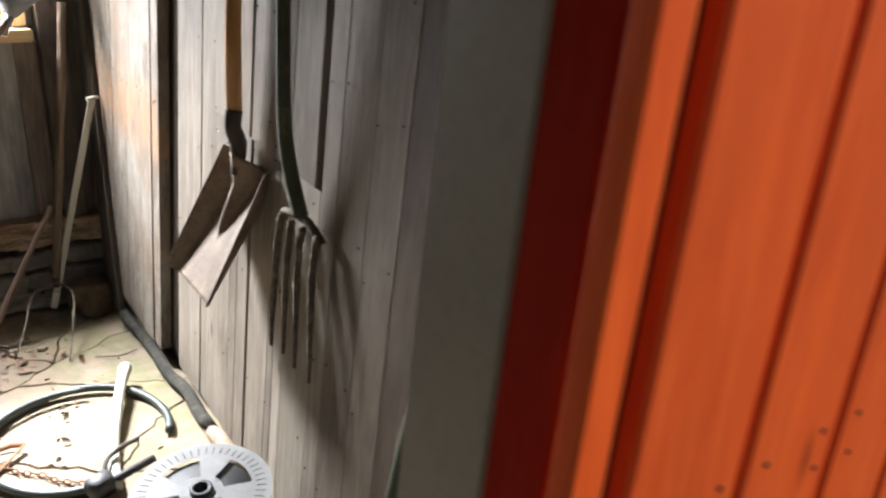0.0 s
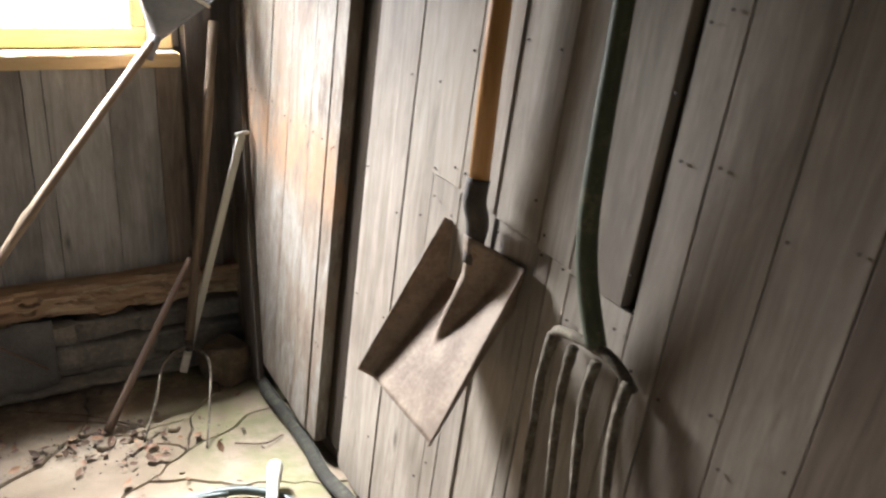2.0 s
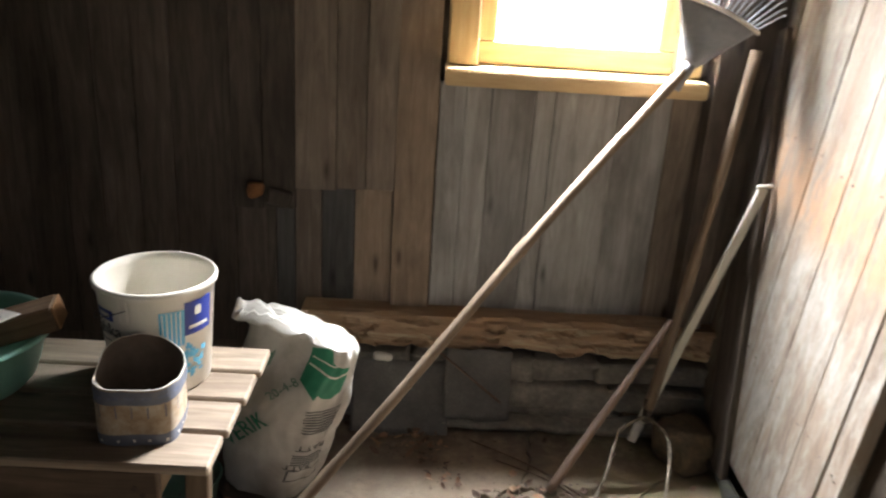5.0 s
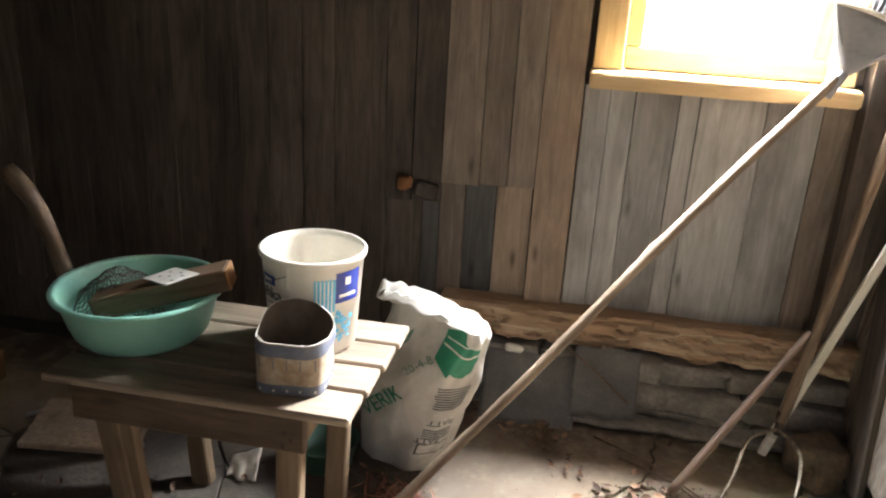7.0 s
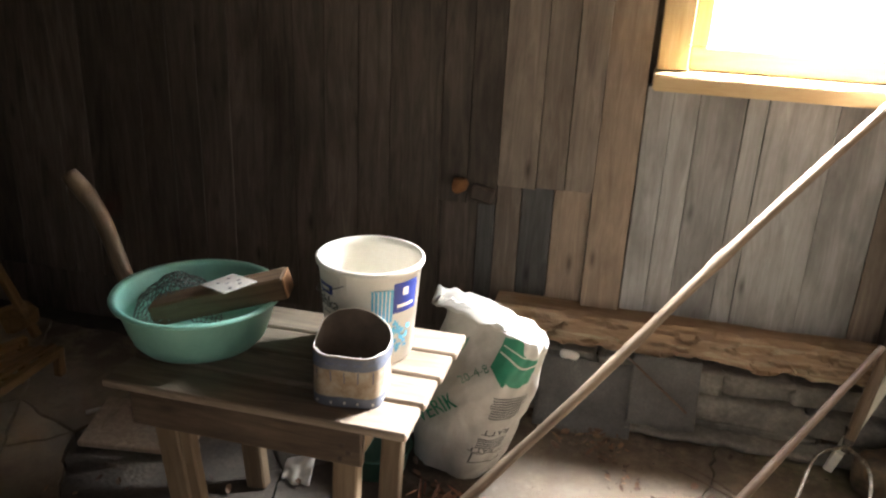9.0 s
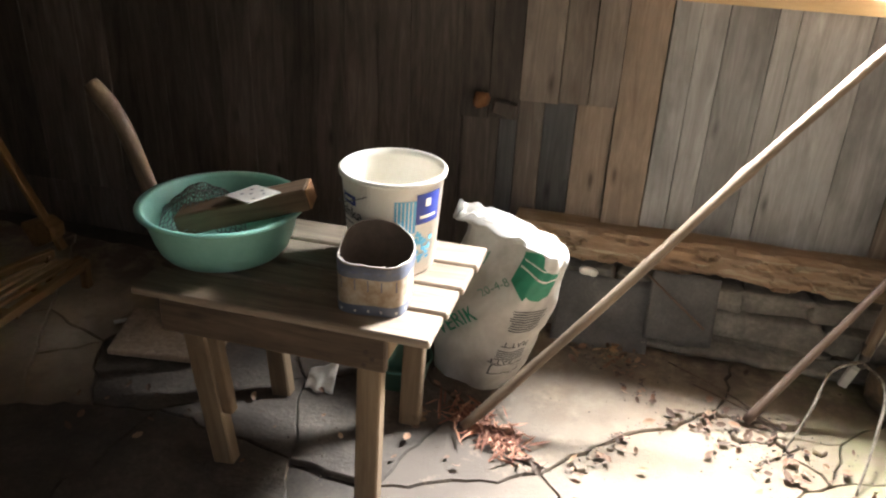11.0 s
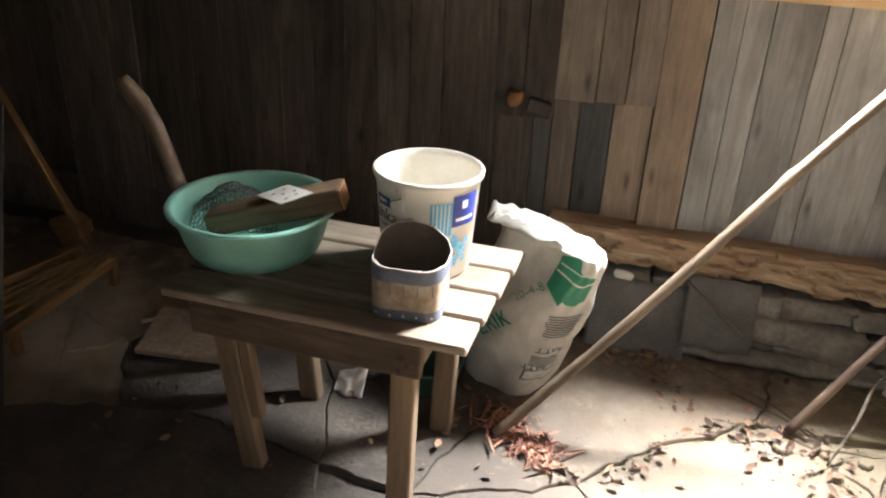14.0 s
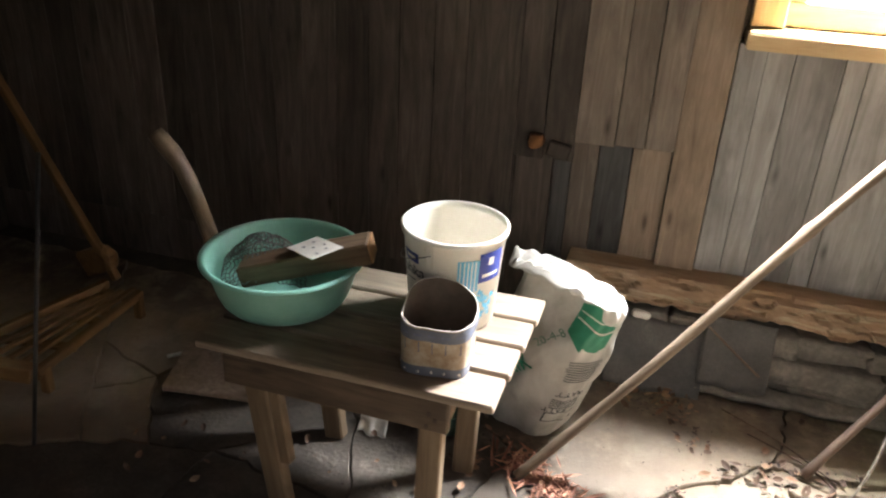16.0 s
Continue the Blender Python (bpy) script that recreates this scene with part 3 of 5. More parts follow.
for k, (a, b) in enumerate(zip(grey, grey[1:])):
    off = 0.006 * rng.random()
    if 3.66 < b and a < 4.32:
        cut = 1.055 - 0.006 * (4.315 - (a + b) / 2) / 0.12
        board(wall_east, (1.330 + off, b + (0.024 if b == 3.674 else 0.002), cut + 0.001), (1.354 + off, a - 0.0015, 2.39), GREY_BOARD, 60 + k, 0.0012, 0.2)
        mids = (a, (a + b) / 2 + 0.01, b) if k % 2 else (a, b)
        for p, q in zip(mids, mids[1:]):
            board(wall_east, (1.336 + off, q + 0.0015, 0.03), (1.356 + off, p - 0.0015, cut - 0.0015), GREY_BOARD, 80 + k, 0.0012, 0.2)
        zs = (0.35, 0.68, 0.99, 1.10, 1.34)
    else:
        gap = 0.0015
        # fading window light towards the door is painted in two darker steps
        board(wall_east, (1.333 + off, b + gap, 0.03), (1.356 + off, a - 0.0015, 2.39), SHADED_BROWN_BOARD if a < 3.35 else HALF_SHADED_BOARD if a < 3.62 else GREY_BOARD, 100 + k, 0.0015, 0.25)
        zs = (0.28, 0.60, 0.93, 1.25, 1.5)
    for z in zs:
        for y in (a - 0.022, b + 0.022):
            if rng.random() < 0.62:
                nail(1.330 + off, y + 0.016 * (rng.random() - 0.5), z + 0.09 * (rng.random() - 0.5), "x")
nails_ob = part("nail_heads", nails, NAIL, wall_east)
tagged(nails_ob, kind="stuff")

# north wall boards: x edges from the east corner to the west
right = [1.47, 1.285, 1.19, 1.10, 0.94, 0.745, 0.685, 0.552, 0.475, 0.395]
mats = [DARK_BOARD, DARK_BOARD, BATTEN, BLUE_BOARD, BLUE_BOARD, BLUE_BOARD, BLUE_BOARD, BLUE_BOARD, BLUE_BOARD]
for k, (a, b) in enumerate(zip(right, right[1:])):
    y0 = {0: 5.64, 1: 5.60}.get(k, 5.668 + 0.006 * rng.random())
    top = 2.39 if k < 2 else 1.10
    board(wall_north, (b + 0.0008, y0, 0.34), (a - 0.0008, 5.716, top), mats[k], 140 + k, 0.0016, 0.15)
for a, b in ((1.188, 1.162),):
    board(wall_north, (b, 5.67, 1.155), (a, 5.716, 2.39), DARK_BOARD, 160)
for k, (a, b) in enumerate(zip([1.16, 0.97, 0.78, 0.59, 0.40], [0.97, 0.78, 0.59, 0.40])):
    board(wall_north, (b + 0.0008, 5.67, 2.04), (a - 0.0008, 5.716, 2.39), DARK_BOARD, 165 + k)
left = [0.393, 0.268, 0.178, 0.086, -0.040, -0.140, -0.235, -0.41, -0.52, -0.64, -0.75, -0.87, -0.99, -1.11, -1.22, -1.34, -1.46, -1.57, -1.69, -1.81, -1.92, -2.04, -2.16, -2.28, -2.40, -2.505]
for k, (a, b) in enumerate(zip(left, left[1:])):
    low = [0.36, 0.752, 0.748, 0.742, 0.675, 0.668][k] if k < 6 else 0.20
    mat = [BROWN_BOARD, BATTEN, BATTEN, BATTEN, DARK_BOARD, DARK_BOARD][k] if k < 6 else DARK_BOARD
    y0 = 5.648 + 0.008 * rng.random()
    board(wall_north, (b + 0.0008, y0, low), (a - 0.0008, 5.676, 2.39), mat, 180 + k, 0.0016, 0.15)
low_edges = [0.266, 0.145, 0.040, -0.045, -0.105, -0.230, -0.31]
low_mats = [BROWN_BOARD, SLATE_BOARD, BATTEN, SLATE_BOARD, DARK_BOARD, DARK_BOARD]
for k, (a, b) in enumerate(zip(low_edges, low_edges[1:])):
    board(wall_north, (b + 0.0008, 5.680, 0.28), (a - 0.0008, 5.712, 0.82), low_mats[k], 220 + k, 0.003, 0.3)


# the rotten bottom beam: a long squared log with an uneven, broken face
def beam_mesh():
    bm = bmesh.new()
    nx, nz = 150, 16
    rows = []
    for i in range(nx + 1):
        x = -0.01 + 1.36 * i / nx
        w = noise.noise(Vector((x * 5, 3, 1)))
        zt = 0.362 + 0.006 * w
        zb = 0.246 + 0.020 * w + 0.012 * noise.noise(Vector((x * 19, 8, 4))) + 0.02 * max(0, noise.noise(Vector((x * 7, 1, 2))))
        row = [bm.verts.new((x, 5.70, zt))]
        for j in range(nz + 1):
            v = j / nz
            z = zt + (zb - zt) * v
            # long flakes have come off and left the face stepped back
            f = noise.noise(Vector((x * 5.2, z * 30, 7))) + 0.4 * noise.noise(Vector((x * 17, z * 60, 3)))
            deep = 0.016 * min(1, max(0, (f - 0.02) * 14)) + 0.012 * min(1, max(0, (f - 0.34) * 12))
            y = 5.572 + deep + 0.003 * noise.noise(Vector((x * 40, z * 120, 1)))
            if j in (0, nz):
                y += 0.008
            row.append(bm.verts.new((x, y, z)))
        row.append(bm.verts.new((x, 5.70, zb)))
        rows.append(row)
    for a, b in zip(rows, rows[1:]):
        for k in range(len(a)):
            j = (k + 1) % len(a)
            bm.faces.new((a[k], b[k], b[j], a[j]))
    bm.faces.new(rows[0][::-1])
    bm.faces.new(rows[-1])
    bmesh.ops.recalc_face_normals(bm, faces=bm.faces)
    return bm


bottom_beam = part("beam", beam_mesh(), SILL_LOG, wall_north, "worn brown bottom beam with flaking wood")

# foundation stones under the beam, flat and uneven, with dark joints
rng = random.Random(11)
k = 0
for y, z, h, start in ((5.600, -0.03, 0.088, 0.10), (5.610, 0.066, 0.082, 0.04), (5.622, 0.158, 0.066, 0.16)):
    x = start
    while x < 1.33:
        w = 0.17 + 0.20 * rng.random()
        part("stone", lump((w, 0.15, h + 0.012 * rng.random()), k, 0.20, 4, 0.20), STONE, wall_north, smooth=True, m=pose(x + w / 2, y + 0.025 * rng.random(), z, 4 * (rng.random() - 0.5), 3 * (rng.random() - 0.5), 6 * (rng.random() - 0.5)))
        x += w * 1.0
        k += 1

# window: jambs, casement, pane and sill
window_1 = thing("window_1", "small window with yellow pine casement and deep pine sill, bright daylight behind", "window", kind="structure")
part("window_sill", span_box((0.405, 5.560, 1.102), (1.165, 5.735, 1.150), 0.005, 2), PINE, window_1)
for a, b in (((0.410, 5.640, 1.1525), (0.500, 5.700, 2.02)), ((1.088, 5.640, 1.1525), (1.160, 5.700, 2.02))):
    part("casing", span_box(a, b, 0.004), PINE_UP, window_1)
part("casing", span_box((0.410, 5.645, 2.022), (1.160, 5.70, 2.09), 0.004), PINE, window_1)
part("window_frame", span_box((0.502, 5.690, 1.1525), (1.086, 5.730, 1.222), 0.004), PINE, window_1)
part("window_frame", span_box((0.502, 5.690, 1.88), (1.086, 5.730, 1.94), 0.004), PINE, window_1)
part("window_frame", span_box((0.502, 5.690, 1.223), (0.550, 5.730, 1.879), 0.004), PINE_UP, window_1)
part("window_frame", span_box((1.034, 5.690, 1.223), (1.086, 5.730, 1.879), 0.004), PINE_UP, window_1)
pane = part("pane", span_box((0.546, 5.708, 1.218), (1.038, 5.712, 1.884), 0), GLASS, window_1)
pane.visible_shadow = False


# ---- tools on the east wall ----
def square_shovel():
    ob = thing("square_shovel", "square-mouthed shovel with dusty rusty blade and amber wooden handle", "shovel", at=(1.35, 4.0, 1.0))
    inv = Matrix.Translation((-1.35, -4.0, -1.0))
    tl, tr = Vector((1.378, 4.160, 0.973)), Vector((1.372, 3.862, 0.962))
    bl, br = Vector((1.202, 4.207, 0.628)), Vector((1.201, 3.882, 0.624))
    out = (br - tl).cross(bl - tr).normalized()
    if out.x > 0:
        out = -out

    def face(u, v):
        p = (tl * (1 - u) + tr * u) * (1 - v) + (bl * (1 - u) + br * u) * v
        # a pan: a high side flange, a low one, both dying out towards the mouth
        full = 0.092 * min(1, 0.40 + v * 3.0) * (1 - 0.66 * v) * (1 - 0.55 * u)
        p = p - out * (full * min(1, u / 0.09, (1 - u) / 0.04))
        # the frog: a raised tongue under the socket that narrows to a point
        wide = 0.190 - 0.15 * min(1, v / 0.60)
        rib = max(0, 1 - abs(u - 0.50 + 0.12 * v) / wide)
        p = p + out * (0.064 * min(1, rib * 1.2) ** 0.9 * max(0, 1 - v / 0.60) ** 0.7)
        return inv @ p

    part("blade", sheet(face, 60, 36, 0.003), STEEL, ob, "dusty rusted steel blade", True)
    mid = (tl + tr) / 2
    down = ((bl + br) - (tl + tr)) / 2
    neck = [mid + down * 0.13 + out * 0.002, mid + down * 0.05 + out * 0.008, mid + Vector((0.0, -0.004, 0.035)) + out * 0.016, Vector((1.345, 3.998, 1.055)), Vector((1.350, 3.996, 1.102))]
    pts = curve_points(neck, 16)
    part("socket", tube([inv @ p for p in pts], [0.012 + 0.0105 * min(1, i / 7) for i in range(16)], 14), DARK_STEEL, ob, "black steel socket", True)
    part("handle", tube([inv @ Vector(p) for p in ((1.350, 3.996, 1.092), (1.354, 3.984, 1.30), (1.366, 3.970, 1.55), (1.388, 3.945, 2.00))], [0.0200, 0.0200, 0.0200, 0.018], 16), ASH, ob, "amber lacquered ash handle", True)
    return ob


square_shovel()


def digging_fork():
    ob = thing("digging_fork", "digging fork with muddy steel tines and bent dark green handle", "garden fork", at=(1.36, 3.63, 0.91))
    inv = Matrix.Translation((-1.36, -3.63, -0.91))
    path = curve_points([(1.345, 3.615, 1.95), (1.335, 3.645, 1.45), (1.335, 3.662, 1.236), (1.337, 3.668, 1.117), (1.346, 3.664, 1.02), (1.358, 3.640, 0.915)], 30)
    part("handle", tube([inv @ p for p in path], [0.0145 + 0.003 * min(1, i / 20) for i in range(30)], 14), GREEN_PAINT, ob, "dark green painted handle", True)
    part("shoulder", tube([inv @ p for p in curve_points([(1.364, 3.747, 0.880), (1.358, 3.730, 0.902), (1.356, 3.645, 0.914), (1.358, 3.592, 0.908), (1.370, 3.560, 0.870)], 18)], 0.0095, 10, 0.25, 3), MUD_STEEL, ob, smooth=True)
    tips = ((3.747, 3.729, 0.555), (3.692, 3.660, 0.562), (3.635, 3.598, 0.552), (3.560, 3.523, 0.548))
    for k, (y0, y1, z1) in enumerate(tips):
        p = curve_points([(1.358, y0, 0.890), (1.345, y0 + 0.004, 0.81), (1.328, (y0 + y1) / 2 + 0.004, 0.70), (1.308, y1, z1)], 16)
        part("tine", tube([inv @ q for q in p], [0.0095 - 0.0052 * (i / 15) ** 2 for i in range(16)], 8, 0.35, k), MUD_STEEL, ob, smooth=True)
    return ob


digging_fork()


def d_grip_spade():
    ob = thing("garden_spade", "spade with red plastic D grip and dark green shaft", "spade", at=(1.18, 3.05, 0.0))
    inv = Matrix.Translation((-1.18, -3.05, 0))
    foot, top = Vector((1.178, 3.056, 0.26)), Vector((1.345, 3.041, 1.024))
    d = (top - foot).normalized()
    side = Vector((-0.10, -1, 0.03))
    side = (side - d * side.dot(d)).normalized()
    part("shaft", tube([inv @ (foot + (top - foot) * t) for t in (0, 0.5, 1.0)], 0.0185, 14), GREEN_PAINT, ob, "dark green painted shaft", True)
    n_side = d.cross(side)

    def sticker(u, v):
        a = -2.5 + 1.1 * u + 0.12 * noise.noise(Vector((u * 3, v * 9, 4)))
        t = 0.70 + 0.15 * v + 0.012 * noise.noise(Vector((u * 7, v * 3, 2)))
        return inv @ (foot + (top - foot) * t + (side * math.cos(a) + n_side * math.sin(a)) * 0.0190)
    part("shaft_label", sheet(sticker, 8, 16), PALE, ob, "worn pale sticker", True)
    bm = bmesh.new()
    add_tube(bm, [inv @ (top + d * t) for t in (-0.004, 0.010, 0.030, 0.056)], [0.0265, 0.0280, 0.0265, 0.022], 16)
    grip = part("grip", bm, RED_PLASTIC, ob, "red plastic D grip", True)
    loop = [top + d * 0.042, top + d * 0.068 + side * 0.030, top + d * 0.104 + side * 0.056, top + d * 0.150 + side * 0.061, top + d * 0.176 + side * 0.054]
    for s in (1, -1):
        pts = [p + side * ((s - 1) * (p - top).dot(side)) for p in loop]
        part("grip_arm", tube([inv @ p for p in curve_points(pts, 18)], [0.022, 0.020, 0.018, 0.0165, 0.0155, 0.015] + [0.0145] * 12, 12, flat=0.8), RED_PLASTIC, grip, smooth=True)
    part("grip_bar", tube([inv @ (top + d * 0.174 + side * t) for t in (-0.062, -0.055, 0, 0.055, 0.062)], [0.010, 0.0155, 0.0165, 0.0155, 0.010], 14), RED_PLASTIC, grip, smooth=True)

    def blade(u, v):
        p = foot + d * (0.05 - 0.30 * v) + side * ((u - 0.5) * (0.18 - 0.02 * v * v))
        n = d.cross(side)
        return inv @ (p + n * (0.012 * math.cos((u - 0.5) * 3.0)))

    part("blade", sheet(blade, 14, 14, 0.003), DARK_STEEL, ob, "dark steel blade", True)
    return ob


d_grip_spade()

# ---- poles in the corner ----


def line_tube(name, pts, radii, mat, parent, n=12, label="", jit=0.0, seed=0, smooth=True):
    """A round rod whose grain runs along its own z."""
    pts = [Vector(p) for p in pts]
    d = (pts[-1] - pts[0]).normalized()
    m = Matrix.Translation(pts[0]) @ basis(d)
    inv = m.inverted()
    bm = tube([inv @ p for p in pts], radii, n, jit, seed)
    return part(name, bm, mat, parent, label, smooth, m)


def leaf_rake():
    ob = thing("leaf_rake", "leaf rake with bleached wooden pole and grey plastic fan head", "rake")
    foot, nd, neck = Vector((0.004, 4.898, 0.012)), Vector((0.621, 5.266, 0.702)), Vector((1.088, 5.535, 1.205))
    pts = curve_points([foot, foot.lerp(nd, 0.5) + Vector((0.004, -0.004, -0.004)), nd, nd.lerp(neck, 0.5) + Vector((0, 0, 0.006)), neck], 40)
    part_r = [0.0150 + 0.0022 * noise.noise(Vector((i * 0.35, 2, 0))) + (0.004 if abs(i - 20) < 1 else 0) for i in range(40)]
    line_tube("pole", pts, part_r, POLE, ob, 12, "bleached crooked wooden pole", 0.08, 5)
    a = Vector((0.36, 0.05, 0.93)).normalized()
    l = Vector((0.93, -0.10, -0.36))
    l = (l - a * l.dot(a)).normalized()
    nrm = a.cross(l)
    part("ferrule", tube([neck - a * 0.05 - Vector((0.02, 0.012, 0.02)), neck + a * 0.015], [0.018, 0.019], 14), RAKE_PLASTIC, ob, smooth=True)

    def cone(u, v):
        w = 0.018 + 0.105 * v
        ang = (u - 0.5) * 2
        return neck + a * (0.155 * v) + l * (w * ang) - nrm * (0.018 * (1 - ang * ang))

    fan = part("fan_socket", sheet(cone, 16, 10, 0.004), RAKE_PLASTIC, ob, "grey flared plastic socket", True)
    band = [neck + a * (0.150 + 0.012 * (1 - t * t)) + l * (0.128 * t) - nrm * (0.020 * (1 - t * t) + 0.004) for t in [k / 8 - 1 for k in range(17)]]
    part("band", tube(band, 0.0075, 8, flat=0.6), PAPER, ob, "white cross band", True)
    for k in range(19):
        t = (k / 18 - 0.5) * 2
        d = (a * math.cos(t * 0.62) + l * math.sin(t * 0.62)).normalized()
        p0 = neck + a * 0.06 + l * (0.045 * t) - nrm * 0.012
        p1 = neck + a * 0.155 + l * (0.118 * t) - nrm * (0.018 * (1 - t * t))
        ln = 0.20 - 0.13 * max(0, t)
        part("tine", tube([p0, p1, p1 + d * ln, p1 + d * (ln + 0.012) + nrm * -0.018], [0.0035, 0.0035, 0.003, 0.003], 6, flat=0.6), RAKE_PLASTIC, fan)
    return ob


leaf_rake()


def hay_fork():
    ob = thing("hay_fork", "old hay fork with grey wooden pole and two curved tines", "hay fork")
    low, top = Vector((1.092, 5.390, 0.178)), Vector((1.283, 5.575, 1.250))
    line_tube("pole", [low.lerp(top, t) + Vector((0.006 * math.sin(t * 3), 0, 0)) for t in [k / 12 for k in range(13)]], [0.0165 + 0.0015 * math.sin(k * 1.7) for k in range(13)], POLE, ob, 12, "", 0.06, 8)
    line_tube("socket", [low + Vector((-0.006, -0.012, -0.04)), low + Vector((0.004, 0.009, 0.03))], [0.012, 0.0185], DARK_STEEL, ob)
    base = low + Vector((-0.004, -0.008, -0.02))
    for tip, mid in (((0.868, 5.080, 0.004), (0.985, 5.285, 0.165)), ((1.035, 4.965, 0.004), (1.125, 5.260, 0.150))):
        part("tine", tube(curve_points([base, mid, (Vector(mid) + Vector(tip)) / 2 + Vector((0.004, -0.012, 0.012)), tip], 16), [0.0058 - 0.0025 * i / 15 for i in range(16)], 8, 0.15, 2), MUD_STEEL, ob, smooth=True)
    return ob


hay_fork()

lath = thing("painted_lath", "narrow pale green painted lath leaning in the corner", "stick")
a, b = Vector((1.080, 5.470, 0.012)), Vector((1.322, 5.430, 0.890))
m = Matrix.Translation((a + b) / 2) @ basis(b - a)
part("lath", box((0.020, 0.026, (b - a).length), None, 0.003), PALE, lath, m=m)
part("crosspiece", tube([b + Vector((-0.022, -0.012, 0.004)), b + Vector((0.028, 0.010, 0.004))], 0.0070, 8), PALE, lath, "short pale crosspiece", True)
part("white_tip", box((0.0215, 0.0275, 0.075), Matrix.Translation((0, 0, -(b - a).length / 2 + 0.036)), 0.003), PAPER, lath, "white painted tip", m=m)

stick = thing("brown_stick", "thin reddish-brown stick leaning against the hay fork pole", "stick")
line_tube("stick", curve_points([(0.775, 5.185, 0.008), (0.89, 5.255, 0.17), (1.01, 5.325, 0.34), (1.112, 5.385, 0.485)], 14), [0.0145 - 0.0045 * i / 13 for i in range(14)], BROWN_POLE, stick, 10, "", 0.1, 4)

leaning = thing("leaning_dark_board", "dark weathered plank leaning in the corner of the shed", "board")
a, b = Vector((1.300, 5.31, 0.02)), Vector((1.372, 5.665, 1.30))
part("board", box((0.022, 0.15, (b - a).length), None, 0.004), DARK_BOARD, leaning, m=Matrix.Translation((a + b) / 2) @ pose(0, 0, 0, -15.5, 3.2, 0))

# corner block and foot log
block = part("wood_block", lump((0.16, 0.15, 0.14), 3, 0.35, 3), BARK, None, smooth=True, m=pose(1.215, 5.375, 0.0, 0, 0, 20))
tagged(block, "short mossy log end standing in the corner", "log")
flat_piece = part("wood_offcut", box((0.075, 0.03, 0.075), None, 0.006), BARK, None, m=pose(1.09, 5.555, 0.038, 8, 0, 12))
tagged(flat_piece, "small dark wood offcut in the corner", "offcut")
foot_log = thing("foot_log", "dark mossy round pole lying along the foot of the wall", "log")
pts = [(1.306 + 0.005 * math.sin(k * 0.9), 5.42 - 1.20 * k / 20, 0.030 + 0.006 * math.sin(k * 1.3)) for k in range(21)]
part("log", tube(pts, [0.021 + 0.006 * noise.noise(Vector((k * 0.9, 1, 1))) for k in range(21)], 12, 0.2, 6), MOSS_LOG, foot_log, smooth=True)
broken = part("broken_stake", tube([(0, 0, 0), (0.004, -0.07, 0), (0.01, -0.2, 0.0), (0.012, -0.26, 0)], [0.020, 0.026, 0.026, 0.012], 9, 0.3, 9), BROWN_BOARD, None, smooth=True, m=pose(1.300, 4.240, 0.024))
tagged(broken, "broken orange-brown wooden stake at the foot of the wall", "stake")


# ---- stool and what stands on it ----
SZ = 0.518


def stool():
    ob = thing("slatted_stool", "low weathered wooden stool with a slatted top and square legs", "stool", at=(-0.36, 4.77, 0))
    o = Vector((0.36, -4.77, 0))
    rng = random.Random(5)
    for k in range(4):
        y = 4.530 + 0.1235 * k
        x1 = -0.006 + 0.006 * k
        p = part("slat", box((x1 + 0.725, 0.112, 0.021), None, 0.004), STOOL_TOP, ob)
        p.location = Vector(((x1 - 0.725) / 2, y + 0.056, SZ - 0.0105)) + o
        p.rotation_euler = (0, 0, radians(0.8 * (rng.random() - 0.5)))
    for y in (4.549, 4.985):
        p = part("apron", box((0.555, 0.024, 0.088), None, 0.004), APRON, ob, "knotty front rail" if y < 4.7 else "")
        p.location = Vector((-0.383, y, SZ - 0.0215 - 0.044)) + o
    for x in (-0.118, -0.645):
        p = part("side_rail", box((0.022, 0.405, 0.070), None, 0.004), STOOL_LEG, ob)
        p.location = Vector((x, 4.767, SZ - 0.021 - 0.036)) + o
    for x, y, dx, dy in ((-0.152, 4.586, -0.002, -0.030), (-0.148, 4.945, 0.0, -0.06), (-0.610, 4.586, 0.055, 0.005), (-0.610, 4.945, 0.070, -0.05)):
        top, foot = Vector((x, y, SZ - 0.024)) + o, Vector((x + dx, y + dy, 0)) + o
        p = part("leg", box((0.058, 0.040, (top - foot).length), None, 0.004), STOOL_LEG, ob)
        p.matrix_basis = Matrix.Translation((top + foot) / 2) @ pose(0, 0, 0, math.degrees(math.atan2(-(top - foot).y, (top - foot).z)), math.degrees(math.atan2((top - foot).x, (top - foot).z)), 0)
    for x, y in ((-0.566, 4.588), (-0.196, 4.590)):
        p = part("cleat", box((0.030, 0.030, 0.33 if x < -0.4 else 0.11), None, 0.003), STOOL_LEG, ob)
        p.matrix_basis = Matrix.Translation(Vector((x + (0.018 if x < -0.4 else 0), y, SZ - 0.024 - (0.165 if x < -0.4 else 0.055))) + o) @ pose(0, 0, 0, 0, -6 if x < -0.4 else 0, 0)
    for dx, dz in ((-0.150, -0.040), (-0.135, -0.055), (-0.155, -0.075)):
        part("screw", tube([Vector((dx, 4.5375, SZ - 0.02 + dz)) + o, Vector((dx, 4.5350, SZ - 0.02 + dz)) + o], 0.006, 8), NAIL, ob)
    return ob


stool()


def cyl_patch(r0, r1, h, a0, a1, z0, z1, out=0.0008, n=10):
    """A thin print on a tapering round wall; angles in degrees, heights from its base."""
    def fn(u, v):
        z = z0 + (z1 - z0) * v
        a = radians(a0 + (a1 - a0) * u)
        r = r0 + (r1 - r0) * z / h + out + 0.0014
        return (r * math.cos(a), r * math.sin(a), z)
    return sheet(fn, n, 4)


